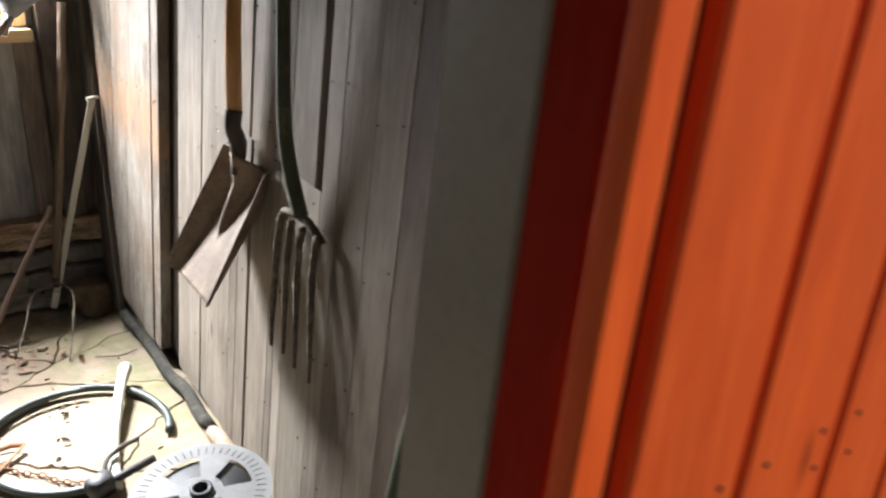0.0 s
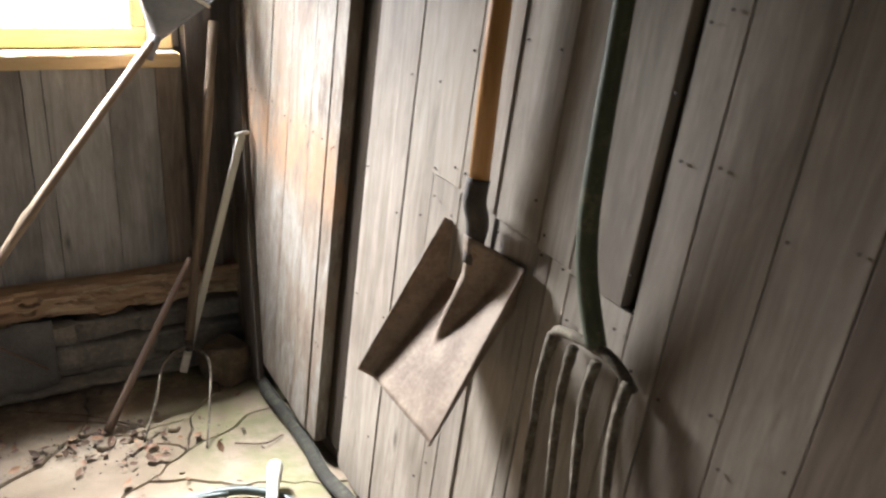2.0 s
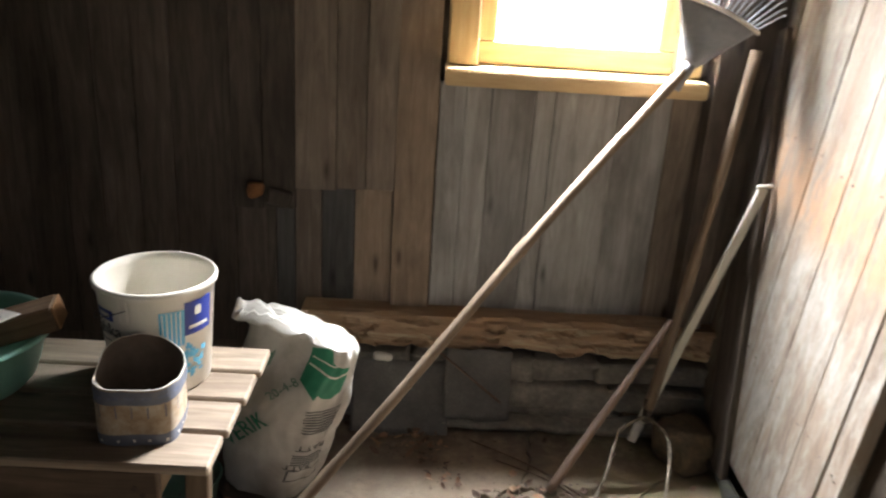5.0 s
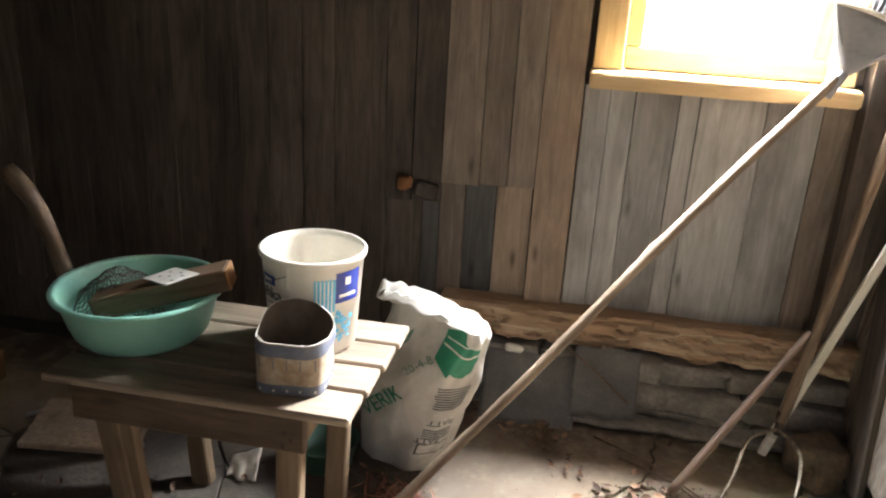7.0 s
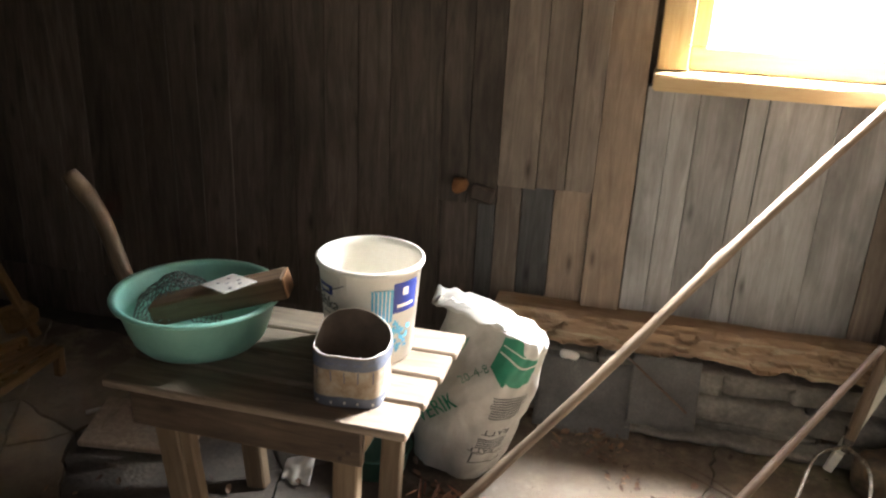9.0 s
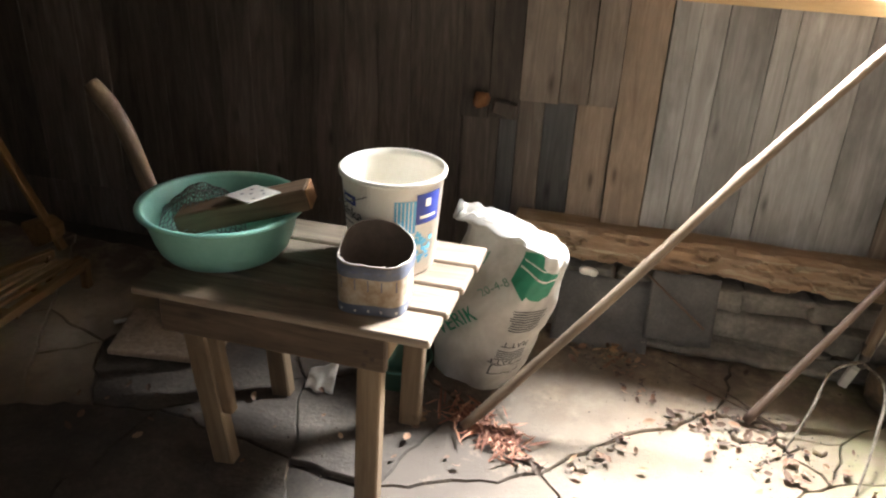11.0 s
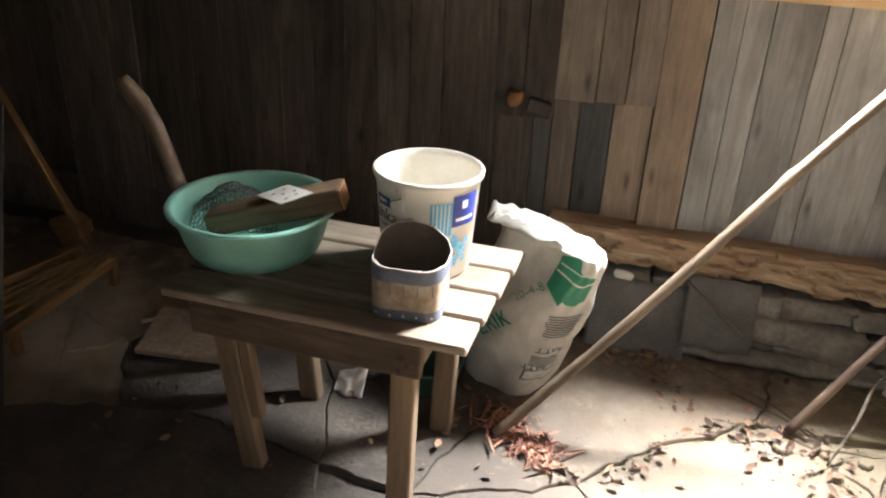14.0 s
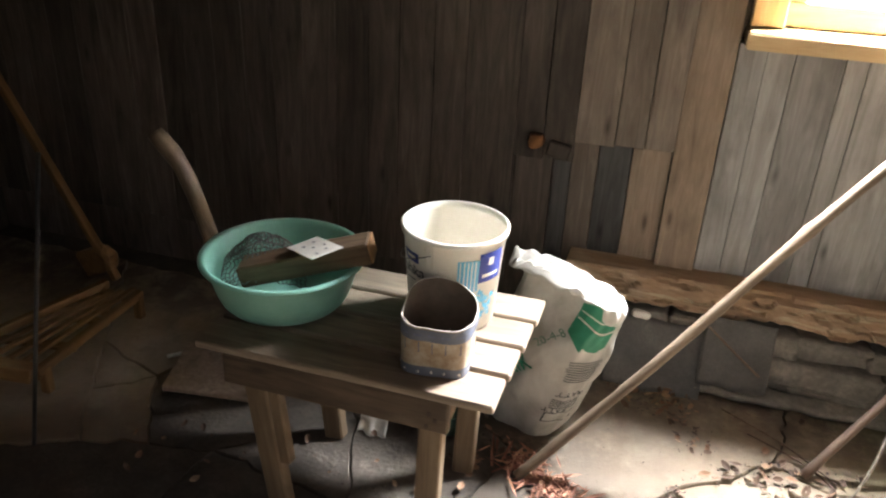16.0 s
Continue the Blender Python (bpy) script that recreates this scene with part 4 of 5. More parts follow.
def bend_text(text, size, r0, r1, h, a0, z0, out=0.0012):
    bm = lettering(text, size)
    for v in bm.verts:
        z = z0 + v.co.y
        r = r0 + (r1 - r0) * z / h + out + 0.0014 + v.co.z
        a = radians(a0) + v.co.x / r
        v.co = Vector((r * math.cos(a), r * math.sin(a), z))
    return bm


def bucket():
    H, R0, R1 = 0.251, 0.106, 0.1235
    ob = thing("plastic_bucket", "open white plastic food bucket with blue and cyan print", "bucket", at=(-0.203, 4.868, SZ))
    prof = [(0, 0.004), (R0 - 0.006, 0.0), (R0, 0.006), (R1, H - 0.014), (R1 + 0.0065, H - 0.013), (R1 + 0.0075, H - 0.004), (R1 + 0.004, H), (R1 - 0.0005, H), (R1 - 0.0025, H - 0.02), (R0 - 0.003, 0.008), (0, 0.007)]
    part("body", lathe(prof, 64), WHITE_PLASTIC, ob, smooth=True)
    A = lambda d: -95 + d          # degrees round from the side that faces the door
    panel = part("print_panel", cyl_patch(R0, R1, H, A(25), A(50), 0.122, 0.206), CYAN_INK, ob, "cyan striped print")
    for k in range(5):
        part("print_stripe", cyl_patch(R0, R1, H, A(27.5 + 4.4 * k), A(28.7 + 4.4 * k), 0.124, 0.204, 0.0012, 3), WHITE_PLASTIC, panel)
    badge = part("print_badge", cyl_patch(R0, R1, H, A(50), A(86), 0.142, 0.220), BLUE_INK, ob, "dark blue printed badge")
    part("print_mark", cyl_patch(R0, R1, H, A(62), A(70), 0.186, 0.206, 0.0014, 4), WHITE_PLASTIC, badge)
    part("print_bar", cyl_patch(R0, R1, H, A(55), A(80), 0.156, 0.164, 0.0014, 6), WHITE_PLASTIC, badge)
    rng = random.Random(8)
    for k in range(30):
        a, z = A(46 + 26 * rng.random()), 0.028 + 0.085 * rng.random()
        part("print_flower", cyl_patch(R0, R1, H, a, a + 3 + 4 * rng.random(), z, z + 0.006 + 0.012 * rng.random(), 0.0009, 3), CYAN_INK, ob)
    oval = part("print_badge", cyl_patch(R0, R1, H, A(-48), A(-22), 0.178, 0.203), BLUE_INK, ob, "small blue printed oval")
    part("print_bar", cyl_patch(R0, R1, H, A(-43), A(-27), 0.186, 0.195, 0.0014, 6), WHITE_PLASTIC, oval)
    part("lettering", bend_text("rahka", 0.042, R0, R1, H, A(-58), 0.143), BLACK_INK, ob, "dark printed word")
    part("print_line", cyl_patch(R0, R1, H, A(-54), A(-28), 0.128, 0.131), BLACK_INK, ob)
    part("print_line", cyl_patch(R0, R1, H, A(-12), A(8), 0.108, 0.111), BLACK_INK, ob)
    part("print_line", cyl_patch(R0, R1, H, A(-10), A(10), 0.096, 0.098), BLACK_INK, ob)
    for s in (-8, 0):
        part("handle_lug", cyl_patch(R0, R1, H, A(s - 4.5), A(s - 1.5), 0.180, 0.238, 0.004, 3), WHITE_PLASTIC, ob)
    ring = []
    for k in range(25):
        a = radians(A(-4) - 180 * k / 24)
        ring.append(Vector(((R1 + 0.006) * math.cos(a), (R1 + 0.006) * math.sin(a), 0.215 - 0.060 * math.sin(math.pi * k / 24))))
    part("wire_handle", tube(ring, 0.0013, 6), BLACK_INK, ob, "thin dark wire handle", True)
    return ob


bucket()


def carton():
    ob = thing("cut_carton", "cut-down stained paper carton with grey-blue bands and torn rim", "carton", at=(-0.173, 4.668, SZ))
    turn = radians(7)

    def wall(inset):
        def fn(u, v):
            a = 2 * math.pi * u
            c, s = math.cos(a), math.sin(a)
            n = 4.6 - 1.8 * v
            k = (abs(c) ** n + abs(s) ** n) ** (-1 / n)
            r = (0.0775 - inset + 0.006 * v + 0.0025 * noise.noise(Vector((c * 2, s * 2, v * 3)))) * k
            rim = 0.124 + 0.038 * max(0, math.sin(a + turn - 0.35)) ** 1.5 + 0.003 * noise.noise(Vector((c * 3, s * 3, 2))) + 0.0012 * noise.noise(Vector((c * 14, s * 14, 2)))
            return (r * math.cos(a + turn), r * math.sin(a + turn), v * rim)
        return fn
    part("body", sheet(wall(0), 72, 10), CARTON_PAPER, ob, smooth=True)
    part("lining", sheet(wall(0.003), 72, 10), CARTON_INSIDE, ob, "brown soiled inside", True)
    w = wall(-0.0010)
    top_band = part("band", sheet(lambda u, v: w(u, 0.74 + 0.24 * v), 72, 3), CARTON_BAND, ob, "grey-blue printed band", True)
    low_band = part("band", sheet(lambda u, v: w(u, 0.0 + 0.20 * v), 72, 3), CARTON_BAND, ob, "", True)
    w2 = wall(-0.0018)
    for k in range(18):
        part("print_bar", sheet(lambda u, v: w2((k + 0.15 + 0.6 * u) / 18, 0.84 + 0.05 * v), 4, 1), FADED_BLUE, top_band)
        part("print_bar", sheet(lambda u, v: w2((k + 0.45 + 0.08 * u) / 18, 0.50 + 0.22 * v), 1, 2), CARTON_BAND, ob)
        part("print_dot", sheet(lambda u, v: w2((k + 0.40 + 0.16 * u) / 18, 0.06 + 0.05 * v), 2, 1), PAPER, low_band)
    part("rim", tube([wall(0.0015)(k / 72, 1.0) for k in range(73)], 0.0014, 6), PAPER, ob, "torn pale rim", True)
    part("base", sheet(lambda u, v: Vector((*(Vector(wall(0.002)(u, 0.0)) * v).xy, 0.003)), 48, 2), CARTON_INSIDE, ob)
    part("torn_flap", sheet(lambda u, v: Vector(wall(0.005)(0.60 + 0.22 * u, 0.93)) * (1 - 0.30 * v * math.sin(math.pi * u)) + Vector((0, 0, 0.012 * v)), 10, 4), PAPER, ob, "folded torn flap", True)
    return ob


carton()


def basin():
    ob = thing("plastic_basin", "round mint-green plastic wash basin standing on the stool", "basin", at=(-0.620, 4.781, SZ))
    H, R0, R1 = 0.130, 0.166, 0.190
    prof = [(0, 0.004), (R0 - 0.034, 0.0), (R0 - 0.018, 0.006), (R0 - 0.006, 0.020), (R0 + 0.004, 0.045), (R1, H - 0.014), (R1 + 0.012, H - 0.012), (R1 + 0.0145, H - 0.005), (R1 + 0.010, H), (R1 + 0.002, H - 0.001), (R1 - 0.003, H - 0.010), (R0, 0.045), (R0 - 0.010, 0.022), (R0 - 0.036, 0.007), (0, 0.007)]
    part("shell", lathe(prof, 72), TEAL_PLASTIC, ob, smooth=True)
    part("rim", lathe([(R1 + 0.010, H - 0.010), (R1 + 0.0150, H - 0.009), (R1 + 0.0165, H - 0.004), (R1 + 0.013, H + 0.001), (R1 + 0.006, H + 0.0005)], 72), TEAL_PLASTIC, ob, "rolled rim", True)
    return ob


basin()

# in the basin: a wooden block, a crumpled net and a punched card
a, b = Vector((-0.712, 4.737, 0.596)), Vector((-0.400, 4.823, 0.684))
BLOCK_WOOD = wood("old_sawn_block", (0.10, 0.062, 0.036), (0.21, 0.14, 0.085), (0.05, 0.032, 0.02), 0.6, 0.65, along="X", spread=0.0)
wood_block = thing("wood_wedge", "sawn brown wooden block lying across the basin", "wood block")
part("block", box(((b - a).length, 0.082, 0.056), None, 0.005), BLOCK_WOOD, wood_block, m=Matrix.Translation((a + b) / 2) @ pose(0, 0, 0, 0, -15.0, 15.3))
part("sawn_end", box((0.004, 0.077, 0.051), Matrix.Translation(((b - a).length / 2 + 0.001, 0, 0)), 0.001), SAWN, wood_block, "fresh orange sawn end", m=Matrix.Translation((a + b) / 2) @ pose(0, 0, 0, 0, -15.0, 15.3))
card = thing("punched_card", "small cream card punched with round holes lying on the block", "card")
cm = Matrix.Translation((-0.523, 4.762, 0.6875)) @ pose(0, 0, 0, 6, -11, -36)
sheet_card = part("card", box((0.132, 0.086, 0.003), None, 0.001), PAPER, card, m=cm)
for x, y in ((-0.036, 0.016), (0.0, -0.004), (0.034, 0.013), (0.005, 0.024), (-0.026, -0.016), (0.044, -0.018)):
    part("hole", tube([(x, y, 0.0012), (x, y, 0.0019)], 0.0045, 10), BLACK_INK, sheet_card)


def net():
    ob = thing("wire_net", "crumpled grey wire netting heaped in the basin", "netting")
    c = Vector((-0.695, 4.815, 0.556))
    mid = Vector((-0.620, 4.781))

    def fn(u, v):
        a, r = (u - 0.5) * 0.25, (v - 0.5) * 0.25
        h = 0.105 * math.exp(-(a * a + r * r) / 0.016) + 0.022 * noise.noise(Vector((u * 5, v * 5, 1)))
        p = c + Vector((a * 0.8 - r * 0.35, r * 0.8 + a * 0.35, max(-0.01, h)))
        q = p.xy - mid
        lim = 0.148 + max(0, p.z - 0.56) * 0.25
        if q.length > lim:
            q *= lim / q.length
        return Vector((mid.x + q.x, mid.y + q.y, p.z))
    bm = bmesh.new()
    n = 21
    for i in range(n):
        for axis in (0, 1):
            pts = []
            for j in range(25):
                w = 0.012 * math.sin(j * 2.1 + i)
                p = fn(i / (n - 1) + w, j / 24) if axis else fn(j / 24, i / (n - 1) + w)
                pts.append(p)
            add_tube(bm, pts, 0.0013, 4)
    part("mesh", bm, mottled("grey_wire", [(0.3, (0.12, 0.13, 0.12)), (0.7, (0.26, 0.28, 0.26))], 20, 0.5, 0.5, 0.1), ob)


net()
clip = part("soap_dish", lump((0.06, 0.04, 0.022), 8, 0.2), PAPER, None, smooth=True, m=pose(-0.560, 4.690, 0.526, 0, 0, 20))
tagged(clip, "small white scrap in the bottom of the basin", "scrap")

crook = thing("curved_handle", "bent grey wooden tool handle leaning behind the stool", "tool handle")
line_tube("handle", curve_points([(-0.80, 4.98, 0.012), (-0.835, 4.93, 0.25), (-0.868, 4.87, 0.54), (-0.903, 4.85, 0.715), (-0.942, 4.846, 0.815), (-1.002, 4.844, 0.884)], 26), [0.022 - 0.002 * math.sin(i) * 0.3 + 0.004 * (i > 20) * (25 - i) / 5 for i in range(26)], POLE, crook, 12)


# ---- fertiliser bag ----
def fertiliser_bag():
    ob = thing("fertiliser_bag", "slumped white plastic fertiliser bag with green wave print", "bag", at=(0.035, 5.175, 0))
    turn = radians(-25)

    def surf(u, v, out=0.0):
        a = 2 * math.pi * u
        c, s = math.cos(a), math.sin(a)
        n = 3.4
        k = (abs(c) ** n + abs(s) ** n) ** (-1 / n)
        swell = 0.97 - 0.20 * (1 - v) + 0.10 * math.sin(math.pi * min(1, v * 1.15))
        pinch = 1.0 if v < 0.94 else 1 - 0.08 * ((v - 0.94) / 0.06) ** 2
        shut = max(0, (v - 0.62) / 0.38)
        ax, ay = 0.162 * swell * pinch, 0.115 * swell * pinch * (1 - 0.50 * shut * shut * (3 - 2 * shut))
        wr = 0.010 * noise.noise(Vector((c * 2.3, s * 2.3, v * 4))) + 0.005 * noise.noise(Vector((c * 7, s * 7, v * 11)))
        r = Vector((c * ax * k, s * ay * k, 0))
        r += r.normalized() * (wr + out)
        r.rotate(Euler((0, 0, turn)))
        lean_x, lean_y = 0.115 * (v - 1) + 0.038, 0.030 * (1 - v)
        top = 0.505 + 0.026 * math.cos(a + turn - 2.6) + 0.010 * noise.noise(Vector((c * 1.6, s * 1.6, 6)))
        return Vector((r.x + lean_x, r.y + lean_y, top * v + 0.010 * noise.noise(Vector((c * 3, s * 3, 3))) * max(0, v - 0.8) * 5 + out * (v > 0.95)))

    bm = sheet(lambda u, v: surf(u, v), 96, 60)
    bmesh.ops.remove_doubles(bm, verts=bm.verts, dist=0.0004)
    part("film", bm, BAG_FILM, ob, smooth=True)

    def top(u, v):
        p = surf(u, 1.0)
        c = Vector((0.030, 0.0, 0.522))
        q = p.lerp(c, v)
        q.z += (0.030 * noise.noise(Vector((q.x * 11, q.y * 11, 1))) + 0.012 * noise.noise(Vector((q.x * 30, q.y * 30, 2)))) * min(1, v * 3) * (1 - v)
        return q
    part("folded_top", sheet(top, 96, 10), BAG_FILM, ob, "crumpled folded mouth", True)

    def flap(u, v):
        p = Vector((-0.160 + 0.23 * u, 0.015 + 0.095 * v - 0.10 * u, 0.512 - 0.010 * u + 0.030 * math.sin(math.pi * v) * (1 - 0.5 * u)))
        w = noise.noise(Vector((u * 4, v * 4, 2))) * 0.022 + noise.noise(Vector((u * 11, v * 11, 5))) * 0.008
        return p + Vector((0.3 * w, w, w))
    part("mouth_flap", sheet(flap, 30, 24, 0.0015), BAG_FILM, ob, "thin crumpled film flap", True)

    # prints follow the film; u runs round the bag, v up
    def print_on(name, u0, u1, lo, hi, mat, n=20, nv=8, label="", out=0.0016):
        return part(name, sheet(lambda u, v: surf(u0 + (u1 - u0) * u, lo(u) + (hi(u) - lo(u)) * v, out), n, nv), mat, ob, label, True)

    U0, U1 = FACE
    w = U1 - U0
    print_on("wave_print", U0 + 0.10 * w, U1 - 0.02 * w, lambda u: 0.790 + 0.06 * math.sin(5.2 * u + 2.2) - 0.035 * (u < 0.3), lambda u: 0.930 + (0.050 if u < 0.32 else 0.0) - 0.05 * max(0, u - 0.32) + 0.01 * math.sin(9 * u), GREEN_INK, 36, 10, "green wave print")
    print_on("wave_line", U0 + 0.12 * w, U1 - 0.03 * w, lambda u: 0.872 + 0.024 * math.sin(6 * u + 2.0), lambda u: 0.882 + 0.024 * math.sin(6 * u + 2.0), PAPER, 24, 2, "", 0.0024)
    print_on("wave_line", U0 + 0.12 * w, U0 + 0.55 * w, lambda u: 0.925 + 0.014 * math.sin(4 * u + 2.0), lambda u: 0.932 + 0.014 * math.sin(4 * u + 2.0), PAPER, 24, 2, "", 0.0024)
    rng = random.Random(3)
    for k in range(9):
        v = 0.655 - 0.017 * k
        a = 0.30 + 0.04 * rng.random()
        print_on("print_line", U0 + a * w, U0 + (0.86 + 0.1 * rng.random()) * w, lambda u: v, lambda u: v + 0.008, BLACK_INK, 12, 1)
    for k in range(5):
        v = 0.36 - 0.017 * k
        print_on("print_line", U0 + 0.30 * w, U0 + (0.78 + 0.1 * rng.random()) * w, lambda u: v, lambda u: v + 0.008, BLACK_INK, 12, 1)
    for u0, u1, v0, v1 in ((0.28, 0.92, 0.16, 0.168), (0.28, 0.92, 0.245, 0.253), (0.28, 0.31, 0.16, 0.253), (0.89, 0.92, 0.16, 0.253)):
        print_on("print_frame", U0 + u0 * w, U0 + u1 * w, lambda u: v0, lambda u: v1, BLACK_INK, 12, 2)

    def words(text, size, u_at, v_at, slope, mat, flip=1):
        bm = lettering(text, size)
        c, s = math.cos(slope), math.sin(slope)
        for p in bm.verts:
            x, y = flip * (p.co.x * c - p.co.y * s), flip * (p.co.x * s + p.co.y * c)
            p.co = surf(u_at + x / 0.80, v_at + y / 0.52, 0.0042 + p.co.z)
        part("lettering", bm, mat, ob, "", False)
    words("RATT", 0.030, U0 + 0.74 * w, 0.44, 0.0, BLACK_INK, -1)
    words("RATT", 0.026, U0 + 0.60 * w, 0.295, 0.0, BLACK_INK, -1)
    words("20-4-8", 0.030, U0 - 0.030, 0.66, 0.95, FADED_GREEN)
    words("VERIK", 0.060, U0 - 0.125, 0.27, 0.98, GREEN_INK)
    for k in range(4):
        u0, v0 = -0.185 + 0.030 * k, 0.60 + 0.055 * k
        print_on("faded_bar", U0 + u0, U0 + u0 + 0.020, lambda u: v0 + 0.04 * u, lambda u: v0 + 0.04 * u + 0.075, FADED_GREEN, 4, 4)
    return ob


FACE = (0.790, 1.005)
fertiliser_bag()


# ---- loose things on the floor by the door ----
def hose():
    ob = thing("garden_hose", "loop of dark green rubber hose lying on the concrete", "hose")
    pts = []
    for k in range(61):
        a = radians(-25 + 300 * k / 60)
        pts.append((0.945 + 0.272 * math.cos(a), 4.425 + 0.290 * math.sin(a), 0.014 + 0.010 * math.sin(a * 1.5) ** 2))
    part("hose", tube(pts, 0.0135, 12), RUBBER, ob, smooth=True)
    pts = [(0.93 + 0.262 * math.cos(radians(a)), 4.412 + 0.275 * math.sin(radians(a)), 0.036) for a in range(70, 175, 5)]
    part("hose", tube(pts, 0.008, 10), RUBBER, ob, "thinner dark tube", True)


hose()

axe_handle = thing("axe_handle", "pale bleached wooden axe handle lying across the hose", "tool handle")
line_tube("handle", curve_points([(0.975, 4.10, 0.018), (1.020, 4.30, 0.024), (1.085, 4.49, 0.048), (1.130, 4.61, 0.057), (1.170, 4.705, 0.064)], 22), [0.020, 0.019] + [0.0175] * 14 + [0.018, 0.019, 0.021, 0.023, 0.024, 0.022], PALE, axe_handle, 12)


def cable_reel():
    ob = thing("cable_reel", "light grey plastic cable reel with slotted flanges standing on the floor", "reel", at=(1.120, 3.785, 0))
    for z, tag in ((0.012, "flange"), (0.150, "flange")):
        R = 0.184
        bm = bmesh.new()
        n = 72

        def solid(a, r):
            return not ((a - 62) % 90 < 50 and 0.056 <= r < 0.130)
        radii = [0.030, 0.056, 0.130, 0.138, 0.170, R]
        top = [[bm.verts.new((r * math.cos(2 * math.pi * k / n), r * math.sin(2 * math.pi * k / n), 0)) for k in range(n)] for r in radii]
        for j in range(len(radii) - 1):
            for k in range(n):
                a = 360 * (k + 0.5) / n
                if not solid(a, (radii[j] + radii[j + 1]) / 2 - 0.001):
                    continue
                bm.faces.new((top[j][k], top[j + 1][k], top[j + 1][(k + 1) % n], top[j][(k + 1) % n]))
        bmesh.ops.solidify(bm, geom=bm.faces[:], thickness=0.006)
        part(tag, bm, REEL_PLASTIC, ob, m=pose(0, 0, z, 4 if z > 0.1 else 0, -5 if z > 0.1 else 0, 12))
    tilt = pose(0, 0, 0.150, 4, -5, 12)
    for k in range(48):
        a = 2 * math.pi * k / 48
        part("slot", box((0.026, 0.0026, 0.0012), Matrix.Rotation(a, 4, "Z") @ Matrix.Translation((0.154, 0, 0.0002)), 0), DARK_STEEL, ob, m=tilt)
    part("hub", lathe([(0.018, -0.13), (0.030, -0.13), (0.030, 0.010), (0.024, 0.013), (0.018, 0.010), (0.018, -0.13)], 32), BLACK_RUBBER, ob, "black hub", True, m=tilt)
    part("drum", lathe([(0.128, -0.132), (0.128, -0.010), (0.040, -0.010)], 48), BLACK_RUBBER, ob, "dark wound cable", True, m=tilt)
    return ob


cable_reel()

crank = thing("steel_crank", "dark bent steel crank lying beside the reel", "crank")
part("rod", tube(curve_points([(0.955, 4.15, 0.03), (0.975, 4.195, 0.05), (1.02, 4.235, 0.052), (1.085, 4.262, 0.05)], 14), 0.0075, 10), DARK_STEEL, crank, smooth=True)
part("knob", lump((0.085, 0.065, 0.06), 4, 0.3), BLACK_RUBBER, crank, "black rubber lump", True, m=pose(0.935, 4.115, 0.0, 0, 0, 30))
part("strap", tube(curve_points([(0.96, 4.115, 0.03), (1.02, 4.11, 0.05), (1.10, 4.15, 0.04)], 10), 0.012, 8, flat=0.5), BLACK_RUBBER, crank, "", True)


def chain():
    ob = thing("rusty_chain", "rusty chain stretched over the concrete", "chain")
    a, b = Vector((0.70, 4.415, 0.008)), Vector((0.920, 4.155, 0.008))
    n = 15
    for k in range(n):
        c = a.lerp(b, (k + 0.5) / n) + Vector((0.004 * math.sin(k * 1.1), 0.004 * math.cos(k), 0))
        pts = [Vector((0.0125 * math.cos(t), 0.0065 * math.sin(t), 0)) for t in [2 * math.pi * i / 10 for i in range(11)]]
        m = Matrix.Translation(c) @ Matrix.Rotation(math.atan2((b - a).y, (b - a).x), 4, "Z") @ Matrix.Rotation(0.8 if k % 2 else -0.8, 4, "X")
        part("link", tube(pts, 0.0026, 6, caps=False), RUST, ob, smooth=True, m=m)


chain()
bracket = thing("rusty_bracket", "bent rusty orange iron bracket on the floor", "bracket")
part("arm", tube(curve_points([(0.64, 4.30, 0.006), (0.735, 4.40, 0.010), (0.795, 4.455, 0.022)], 8), 0.0085, 8, flat=0.5), RUST, bracket)
part("arm", tube([(0.795, 4.455, 0.022), (0.76, 4.485, 0.014), (0.69, 4.485, 0.008)], 0.0085, 8, flat=0.5), RUST, bracket)
part("plate", box((0.10, 0.05, 0.006), None, 0.002), RUST, bracket, m=pose(0.66, 4.385, 0.006, 0, 0, 25))
wire = thing("bent_wire", "thin rusty bent wire lying on the floor", "wire")
for pts in (((0.555, 5.43, 0.006), (0.735, 5.29, 0.02), (0.885, 5.16, 0.006)), ((0.63, 5.33, 0.006), (0.78, 5.23, 0.016), (0.865, 5.15, 0.006)), ((1.12, 4.95, 0.006), (1.20, 4.90, 0.012), (1.27, 4.93, 0.006))):
    part("wire", tube(curve_points(pts, 10), 0.0030, 6), BROWN_POLE, wire, smooth=True)

# ---- along the north wall ----
for k, (x0, x1, z0, z1, y0, y1, ang) in enumerate(((0.165, 0.480, 0.0, 0.205, 5.445, 5.560, 2), (0.462, 0.675, 0.045, 0.262, 5.478, 5.545, -1))):
    def tp(u, v, x0=x0, x1=x1, z0=z0, z1=z1, y0=y0, y1=y1, ang=ang):
        return (x0 + (x1 - x0) * u, y0 + (y1 - y0) * v ** 0.8 + 0.008 * noise.noise(Vector((u * 3, v * 2, k))), z0 + 0.006 + (z1 - z0) * v + 0.012 * noise.noise(Vector((u * 2.5, v * 2, 5 + k))) - 0.02 * u * (1 - v) * (k == 0))
    ob = part("tar_paper_sheet", sheet(tp, 20, 10, 0.004), TAR_PAPER, None, smooth=True)
    tagged(ob, "black tar paper sheet slumped against the foundation stones", "tar paper", "tar paper along the wall")
